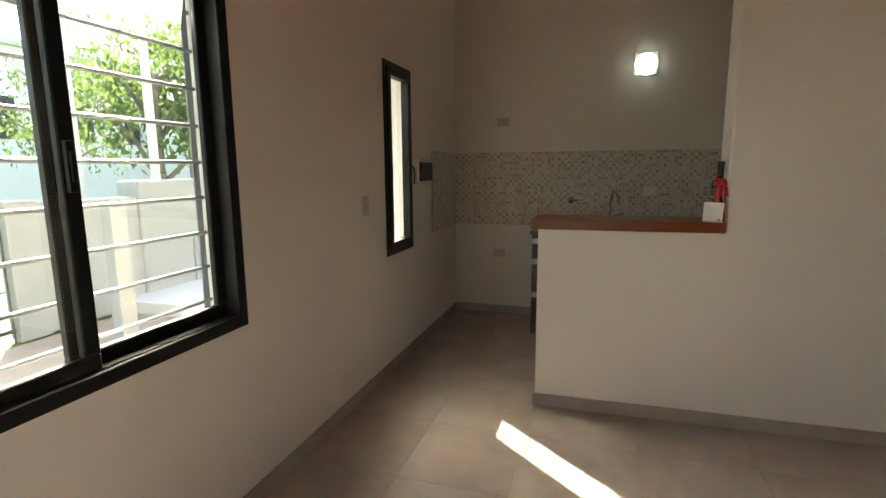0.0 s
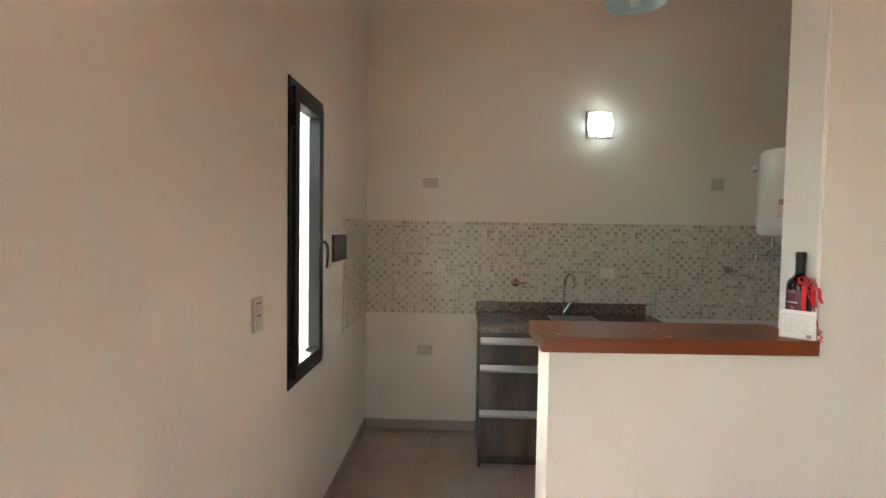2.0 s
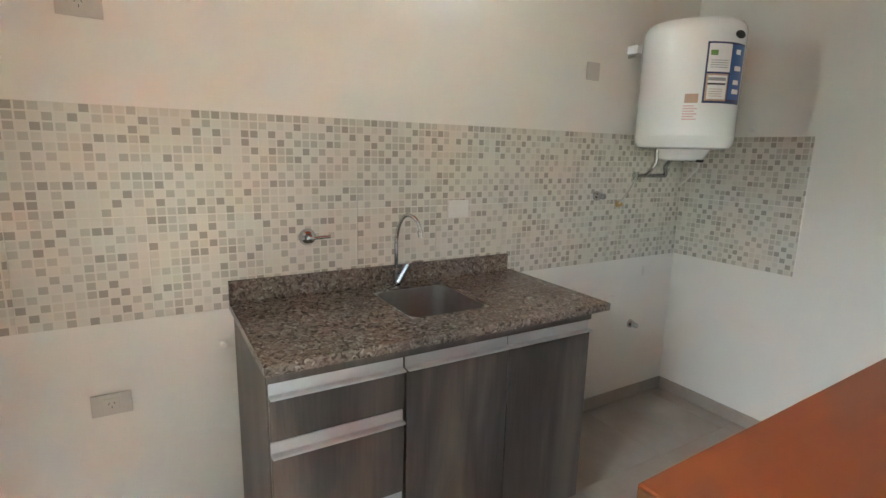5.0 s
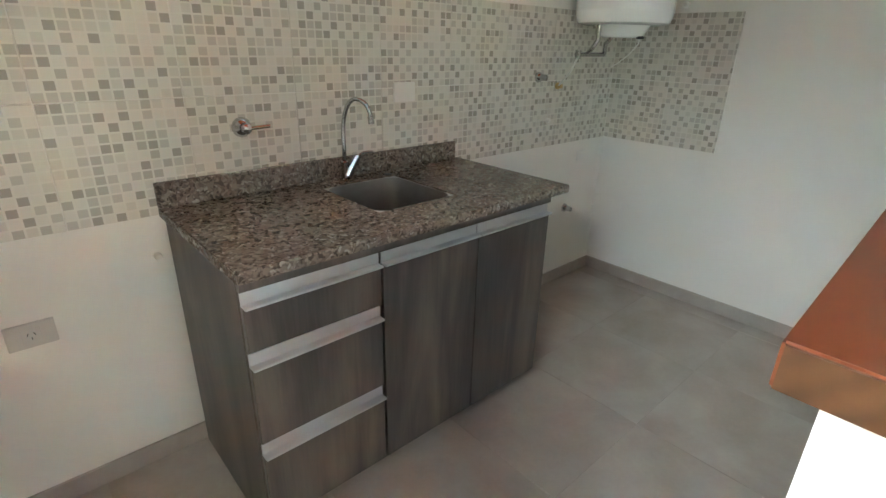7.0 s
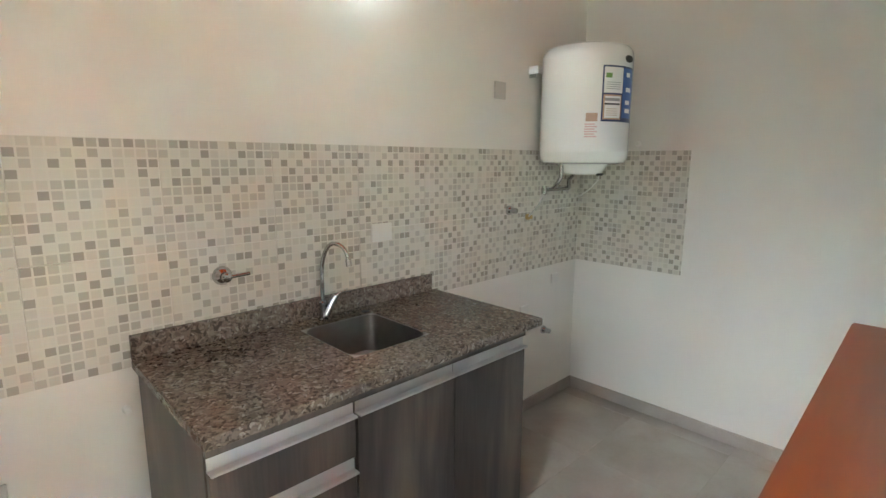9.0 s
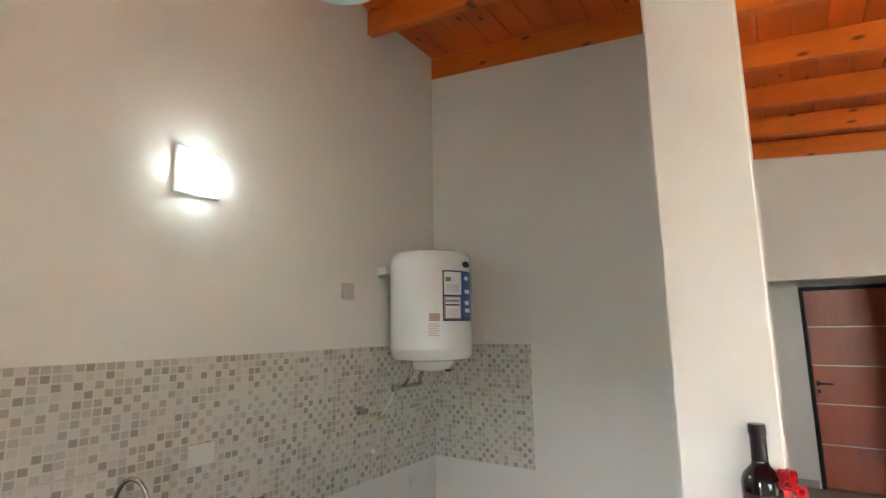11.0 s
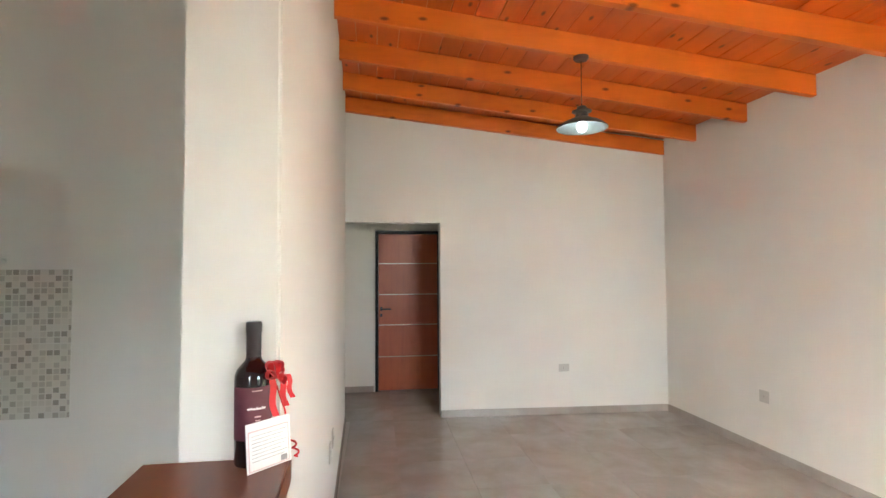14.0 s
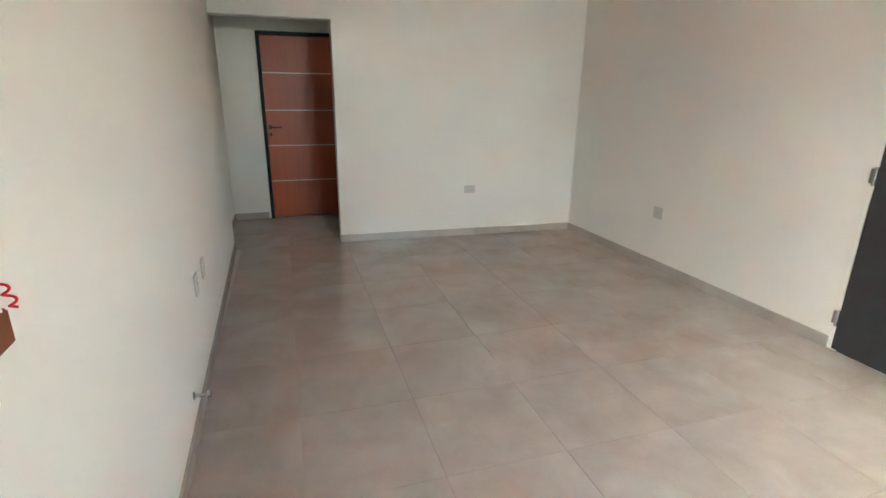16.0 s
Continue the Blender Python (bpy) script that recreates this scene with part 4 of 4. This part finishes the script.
plate("wall_socket", (-0.91, BACK, 1.84), "y-", 0.115, 0.075, "white plastic wall socket plate")
plate("wall_socket", (-0.935, BACK, 0.601), "y-", 0.115, 0.075, "white plastic wall socket plate")
plate("blank_plate", (1.155, BACK, 1.853), "y-", 0.085, 0.085, "grey blank wall plate", "blank")
plate("wall_socket", (0.388, 4.963, 1.203), "y-", 0.105, 0.075, "white plastic socket plate on mosaic tiles", "plain")
plate("blank_plate", (1.42, BACK, 0.64), "y-", 0.085, 0.065, "white blank wall plate", "plain")
plate("blank_plate", (1.72, BACK, 0.79), "y-", 0.075, 0.06, "white blank wall plate", "plain")
plate("light_switch", (LEFT, 2.992, 1.197), "x+", 0.075, 0.12, "white plastic light switch plate", "switch")
plate("wall_socket", (far_x(0.913), 0.913, 0.488), "x-", 0.115, 0.08, "white plastic wall socket plate")
plate("wall_socket", (3.181, FRONT + 0.04, 0.483), "y+", 0.1, 0.1, "white plastic wall socket plate")
plate("wall_socket", (2.30, divide_y(2.30), 0.53), "y-", 0.075, 0.105, "white plastic wall socket plate")
plate("wall_socket", (2.56, divide_y(2.56), 0.525), "y-", 0.075, 0.105, "white plastic wall socket plate")


def small_knob(at, label, r=0.012, axis="y", depth=-0.02, mat=PLASTIC, name="pipe_cap"):
    root = thing(name, at, label, "pipe cap")
    bm = bmesh.new()
    lathe(bm, [(0.001, 0), (r, 0), (r, depth * 0.7), (r * 0.7, depth), (0.001, depth)], 18, axis=axis)
    part("cap", bm, mat, root, True)


small_knob((-0.585, BACK, 0.748), "small white pipe cap on the wall")
small_knob((1.35, 4.963, 1.02), "small white pipe cap on the tiles")
small_knob((KRIGHT, 4.60, 1.60), "small white pipe cap on the wall", axis="x", r=0.014)


def fuse_box():
    root = thing("fuse_box", (LEFT, 4.02, 1.395), "wall fuse box with a smoked brown cover", "fuse box")
    bm = bmesh.new()
    box(bm, 0.0, 0.028, -0.155, 0.155, -0.098, 0.105, 0.006, 2)
    part("surround", bm, PLASTIC, root)
    bm = bmesh.new()
    box(bm, 0.026, 0.042, -0.14, 0.145, -0.075, 0.07, 0.006, 2)
    part("cover", bm, BROWN_COVER, root)


fuse_box()


def door_stop():
    root = thing("door_stop", (1.87, divide_y(1.87), 0.178), "small steel door stop on the wall", "door stop")
    bm = bmesh.new()
    lathe(bm, [(0.001, 0.003), (0.018, 0.003), (0.018, -0.004), (0.008, -0.008), (0.007, -0.05), (0.016, -0.055), (0.016, -0.07), (0.001, -0.072)], 20, axis="y")
    part("stem", bm, STEEL, root, True)


door_stop()


def wine_bottle():
    up = 0.93
    root = thing("wine_bottle", (0.580, 3.177, 1.1285), "dark red wine bottle with a burgundy label on the bar", "bottle")
    bm = bmesh.new()
    lathe(bm, [(0.001, 0.004), (0.03, 0.0), (0.036, 0.003), (0.0375, 0.01), (0.0385, 0.20), (0.0375, 0.211), (0.033, 0.224), (0.025, 0.235), (0.0175, 0.244), (0.0150, 0.254), (0.014, 0.30)], 40)
    part("glass", bm, WINE_GLASS, root, True)
    bm = bmesh.new()
    lathe(bm, [(0.0152, 0.248), (0.0152, 0.31), (0.0165, 0.312), (0.0165, 0.332), (0.015, 0.336), (0.001, 0.337)], 28)
    part("capsule", bm, FOIL, root, True)

    def wrap(name, mat, a0, a1, z0, z1, r):
        bm = bmesh.new()
        n = 18
        cols = []
        for k in range(n + 1):
            q = radians(a0 + (a1 - a0) * k / n)
            cols.append([bm.verts.new((rr * math.cos(q), rr * math.sin(q), z)) for rr in (r, r - 0.0004) for z in (z0, z1)])
        for p, q in zip(cols, cols[1:]):
            for i, j in ((0, 1), (1, 3), (3, 2), (2, 0)):
                bm.faces.new((p[i], p[j], q[j], q[i]))
        for end in (cols[0], cols[-1]):
            bm.faces.new((end[0], end[1], end[3], end[2]))
        part(name, bm, mat, root, True)

    A = 195
    wrap("label", WINE_LABEL, A - 75, A + 75, 0.065, 0.187, 0.0392)
    wrap("label_mark", PAPER, A - 20, A + 32, 0.136, 0.139, 0.0396)
    for k in range(7):
        wrap("label_mark", PAPER, A - 18 + 8 * k, A - 13 + 8 * k, 0.1355 + 0.001 * (k % 2), 0.1400 + 0.002 * ((k * 3) % 2), 0.0395)
    wrap("label_mark", PINK, A + 2, A + 20, 0.118, 0.121, 0.0395)
    wrap("label_mark", PINK, A + 4, A + 18, 0.110, 0.112, 0.0395)
    wrap("label_mark", PINK, A - 6, A + 24, 0.178, 0.180, 0.0395)
    root.scale = (1.05, 1.05, up)


wine_bottle()


def ribbon_bow():
    root = thing("ribbon_bow", (0.574, 3.131, 1.318), "shiny red curled ribbon bow tied to the bottle", "ribbon")
    flat = Vector((0.62, -0.62, 0))
    across = Vector((0.7, 0.7, 0))
    for k, (deg, length) in enumerate(((25, 0.030), (58, 0.037), (88, 0.034), (122, 0.039), (158, 0.026), (-20, 0.022))):
        a = radians(deg)
        d = (flat * math.cos(a) + Vector((0, 0, math.sin(a)))).normalized()
        e = d.cross(across).normalized()
        bm = bmesh.new()
        pts = [d * length * math.sin(t) + e * 0.010 * math.sin(2 * t) - across * (0.004 * k - 0.008) for t in [math.pi * i / 14 for i in range(15)]]
        ribbon_strip(bm, pts, 0.015, across + 0.35 * e * (k % 3 - 1))
        part("loop", bm, RIBBON, root, True)
    for sx, ln in ((-0.006, 0.085), (0.012, 0.07), (0.024, 0.055)):
        bm = bmesh.new()
        pts = [Vector((sx + 0.3 * sx * t, -sx - 0.010 * t - 0.003 * math.sin(7 * t), -ln * t)) for t in [i / 12 for i in range(13)]]
        ribbon_strip(bm, pts, 0.015 - 0.003 * (sx > 0.02), (0.55, -0.8, 0))
        part("tail", bm, RIBBON, root, True)
    bm = bmesh.new()
    tube(bm, [(0.026 + 0.006 * math.sin(14 * t), -0.036 + 0.006 * math.cos(14 * t) - 0.012 * t, -0.15 - 0.04 * t) for t in [i / 30 for i in range(31)]], 0.0022, 6)
    tube(bm, [(0.0, -0.005, -0.02), (0.018, -0.02, -0.08), (0.026, -0.030, -0.145)], 0.002, 6)
    part("curl", bm, RIBBON, root, True)


ribbon_bow()


def greeting_card():
    turn = -44
    root = thing("greeting_card", (0.549, 3.134, 1.1285), "white printed card leaning against the bottle", "card", turn=turn)
    lean = Matrix.Rotation(radians(-5), 4, "X")
    bm = bmesh.new()
    box(bm, -0.055, 0.055, -0.0008, 0.0008, 0, 0.102)
    bm.transform(lean)
    part("sheet", bm, PAPER, root)
    bm = bmesh.new()
    for k in range(8):
        z = 0.074 - 0.0075 * k
        box(bm, -0.042, 0.044 - 0.006 * (k % 3), -0.0013, -0.0009, z, z + 0.0009)
    box(bm, 0.028, 0.044, -0.0013, -0.0009, 0.006, 0.018)
    bm.transform(lean)
    part("print_line", bm, INK, root)
    bm = bmesh.new()
    for a in ((-0.05, 0.05, 0.0835, 0.0855), (-0.05, -0.0485, 0.003, 0.0835), (0.0485, 0.05, 0.003, 0.0835), (-0.0485, 0.0485, 0.003, 0.0045)):
        box(bm, a[0], a[1], -0.0013, -0.0009, a[2], a[3])
    bm.transform(lean)
    part("border", bm, PINK, root)


greeting_card()


# ---------- outside ----------
GROUND = -0.14
bm = bmesh.new()
bmesh.ops.create_grid(bm, x_segments=1, y_segments=1, size=600, matrix=Matrix.Translation((0, 0, GROUND - 0.03)))
tagged(part("ground", bm, GRASS), "green lawn reaching to the horizon", "ground", kind="structure")
bm = bmesh.new()
box(bm, -5.0, LEFT - 0.2, -4.0, 9.0, GROUND - 0.02, GROUND)
tagged(part("pavement", bm, PAVING), "terracotta paved yard along the house", "pavement", kind="structure")
bm = bmesh.new()
box(bm, -13.0, -7.5, -60, 60, GROUND - 0.02, GROUND - 0.012)
tagged(part("road", bm, ASPHALT), "grey asphalt street", "road", kind="structure")


def garden_wall():
    root = thing("garden_wall", (-5.1, 5.5, GROUND), "white rendered garden wall, colour dimmed as in shade, with a raised meter block", "garden wall")
    bm = bmesh.new()
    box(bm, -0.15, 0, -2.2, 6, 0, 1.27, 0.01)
    part("panel", bm, DIMMED_OUT, root)
    bm = bmesh.new()
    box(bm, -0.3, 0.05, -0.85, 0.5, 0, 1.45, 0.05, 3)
    part("meter_block", bm, DIMMED_OUT, root)
    bm = bmesh.new()
    for y in (-2.1, 3.2):
        box(bm, -0.02, 0.06, y - 0.14, y + 0.14, 0, 1.30, 0.01)
    part("pier", bm, DIMMED_OUT, root)
    bm = bmesh.new()
    box(bm, 0.0, 0.9, -1.2, 0.4, 0, 0.14, 0.01)
    part("step", bm, CEMENT, root)
    bm = bmesh.new()
    tube(bm, [(0.06, -0.1, 0.12), (0.06, -0.1, 0.75)], 0.025)
    lathe(bm, [(0.001, 0), (0.05, 0), (0.05, 0.06), (0.001, 0.06)], 16, (0.06, -0.1, 0.72))
    part("standpipe", bm, IRON, root, True)


garden_wall()


def yard_post():
    root = thing("yard_post", (-4.2, 3.62, GROUND), "pale cream rendered yard post, colour dimmed like the shaded wall", "post")
    bm = bmesh.new()
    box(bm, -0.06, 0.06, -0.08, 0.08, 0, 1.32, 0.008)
    part("shaft", bm, DIMMED_OUT, root)


yard_post()


def iron_gate():
    root = thing("iron_gate", (-5.1, 2.3, GROUND), "black iron yard gate", "gate")
    bm = bmesh.new()
    for z in (0.1, 0.72, 1.30):
        box(bm, -0.015, 0.015, -1.0, 0.95, z, z + 0.035)
    part("rail", bm, GATE_IRON, root)
    bm = bmesh.new()
    for k in range(17):
        y = -0.98 + 0.12 * k
        tube(bm, [(0, y, 0.0 if k in (0, 16) else 0.1), (0, y, 1.33)], 0.009, 8)
    part("bar", bm, GATE_IRON, root, True)


iron_gate()


def street_pole(x, y, h, r, label):
    root = thing("utility_pole", (x, y, GROUND - 0.03), label, "pole")
    bm = bmesh.new()
    tube(bm, [(0, 0, 0), (0, 0, h)], r, 14, 0.75)
    part("shaft", bm, CEMENT, root, True)
    bm = bmesh.new()
    box(bm, -0.6, 0.6, -0.05, 0.05, h - 0.5, h - 0.4)
    part("crossarm", bm, CEMENT, root)


street_pole(-6.4, 6.15, 7.0, 0.07, "slender white street pole")
street_pole(-6.9, 5.2, 7.5, 0.2, "thick grey concrete utility pole")


def tree(x, y, h, spread, seed, low=0.35):
    rnd = random.Random(seed)
    root = thing("tree", (x, y, GROUND - 0.03), "leafy green garden tree", "tree", "street trees")
    bm = bmesh.new()
    tips = []
    fork = h * low
    tube(bm, [(0, 0, 0), (0.05, 0.03, fork * 0.5), (0.02, -0.03, fork), (0.0, 0.05, h * 0.7)], 0.13, 10, 0.4)
    for k in range(9):
        a, z = rnd.uniform(0, 6.28), rnd.uniform(fork * 0.8, h * 0.7)
        ln = spread * rnd.uniform(0.5, 0.95)
        end = Vector((math.cos(a) * ln, math.sin(a) * ln, z + rnd.uniform(0.1, 0.35) * h))
        mid = Vector((end.x * 0.45, end.y * 0.45, z + (end.z - z) * 0.6))
        tube(bm, [(0, 0, z), mid, end], 0.05, 7, 0.3)
        tips += [end, mid, (end + mid) / 2]
    tips.append(Vector((0, 0, h * 0.85)))
    part("trunk", bm, BARK, root, True)
    bm = bmesh.new()
    for t in tips:
        for _ in range(75):
            c = t + Vector((rnd.gauss(0, 0.34), rnd.gauss(0, 0.34), rnd.gauss(0, 0.28))) * spread * 0.55
            m = Matrix.Translation(c) @ Euler((rnd.uniform(0, 6.3), rnd.uniform(0, 6.3), rnd.uniform(0, 6.3))).to_matrix().to_4x4()
            s = rnd.uniform(0.05, 0.11)
            vs = [bm.verts.new(m @ Vector(p)) for p in ((-s, 0, 0), (0, -s * 0.5, s * 0.12), (s, 0, 0), (0, s * 0.5, s * 0.12))]
            bm.faces.new(vs)
    me_ob = part("foliage", bm, LEAF, root)
    me_ob["kind"] = "stuff"


tree(-7.4, 7.2, 4.6, 1.5, 1)
tree(-9.0, 9.6, 5.2, 1.8, 2)
tree(-15.0, 6.0, 2.6, 1.3, 3, 0.25)
tree(-15.5, 11.5, 5.5, 2.2, 4)
tree(-14.8, 2.0, 2.4, 1.2, 5, 0.25)
tree(-7.0, 11.5, 4.4, 1.6, 6)


def far_house(x, y, w, d, h, label):
    root = thing("house", (x, y, GROUND - 0.03), label, "house")
    bm = bmesh.new()
    box(bm, -d / 2, d / 2, -w / 2, w / 2, 0, h)
    part("wall", bm, HOUSE_OUT, root)
    bm = bmesh.new()
    box(bm, -d / 2 - 0.2, d / 2 + 0.2, -w / 2 - 0.2, w / 2 + 0.2, h, h + 0.25, 0.02)
    part("roof", bm, CEMENT, root)
    for k in range(3):
        bm = bmesh.new()
        y0 = -w / 2 + w * (k + 0.25) / 3
        box(bm, d / 2 - 0.02, d / 2 + 0.03, y0, y0 + w / 6, h * 0.45, h * 0.7, 0.01)
        part("window", bm, SLOT, root)


far_house(-24.0, 16.0, 9.0, 6.0, 6.2, "white two-storey house across the street")
far_house(-24.0, 0.0, 8.0, 6.0, 3.0, "white single-storey house across the street")
far_house(-20.0, 24.0, 10.0, 6.0, 4.5, "white house with a flat roof across the street")


# ---------- wall and floor tiles ----------
def tile_mesh(name, w, h, t, mat, flat, bevel=0.0015):
    """A tile from its corner: lying (flat) or standing in x and z, facing -y."""
    bm = bmesh.new()
    if flat:
        box(bm, 0.0006, w - 0.0006, 0.0006, h - 0.0006, -t, 0, bevel, 1)
    else:
        box(bm, 0.0008, w - 0.0008, -t, 0, 0.0008, h - 0.0008, bevel, 1)
    bmesh.ops.recalc_face_normals(bm, faces=bm.faces)
    me = bpy.data.meshes.new(name)
    bm.to_mesh(me)
    bm.free()
    me.materials.append(mat)
    return me


def splashback(name, origin, turn, edges, label):
    """Two rows of tiles along a wall; edges: cuts along its run."""
    root = tagged(thing(name, origin, label, "splashback", turn=turn), kind="structure")
    bm = bmesh.new()
    box(bm, edges[0], edges[-1], -0.005, 0, 0.001, 0.683)
    part("bed", bm, PLASTIC, root)
    meshes = {}
    for a, b in zip(edges, edges[1:]):
        w = round(b - a, 4)
        if w not in meshes:
            meshes[w] = tile_mesh("tile", w, 0.342, 0.009, MOSAIC, False)
        for z in (0.0, 0.342):
            t = new("tile", meshes[w])
            t.parent, t.location = root, (a, 0, z)


bm = bmesh.new()
box(bm, LEFT, LEFT + 0.011, 4.252, 4.2615, 0.874, 1.566, 0.001, 1)
tagged(part("trim", bm, PLASTIC), "white plastic edge strip along the tiles", "trim", kind="structure")

P = 0.357
cuts = [LEFT + 0.009] + [-1.148 + P * k for k in range(9)] + [KRIGHT - 0.009]
splashback("splashback_back", (0, BACK, 0.878), 0, cuts, "mosaic-patterned ceramic tiles in beige and brown")
splashback("splashback_side_left", (LEFT, 4.262, 0.878), 90, [0.0, P, BACK - 4.262], "mosaic-patterned ceramic tiles on the side wall")
splashback("splashback_side_right", (KRIGHT, BACK, 0.878), -90, [0.009, P, BACK - 4.305], "mosaic-patterned ceramic tiles on the side wall")

PX, PY = 0.5425, 0.5325
floor_meshes = {}


def floor_piece(x0, x1, y0, y1):
    key = (round(x1 - x0, 3), round(y1 - y0, 3))
    if min(key) < 0.015:
        return
    if key not in floor_meshes:
        floor_meshes[key] = tile_mesh("floor_tile", *key, 0.008, FLOOR, True, 0.0007)
    t = new("floor_tile", floor_meshes[key])
    t.parent, t.location = floor, (x0, y0, 0)


def lay(x0, x1, y0, y1, jx, jy):
    def cut(a, b, j, p):
        k = math.ceil((a - j) / p)
        c = [a]
        while j + k * p < b - 0.001:
            if j + k * p > a + 0.001:
                c.append(j + k * p)
            k += 1
        return c + [b]

    for a, b in zip(cut(x0, x1, jx, PX), cut(x0, x1, jx, PX)[1:]):
        for c, d in zip(cut(y0, y1, jy, PY), cut(y0, y1, jy, PY)[1:]):
            floor_piece(a, b, c, d)


lay(LEFT, BAR_X, FRONT, 3.25, 0.215, 1.66)
lay(BAR_X, FAR, FRONT, 3.16, 0.215, 1.66)
lay(LEFT, BAR_X, 3.25, BACK, 0.215, 3.945)
lay(BAR_X, KRIGHT, DIV1 - 0.01, BACK, 0.215, 3.945)
lay(FAR, HALL_X + 0.05, 2.0, HALL_L, 0.215, 1.66)
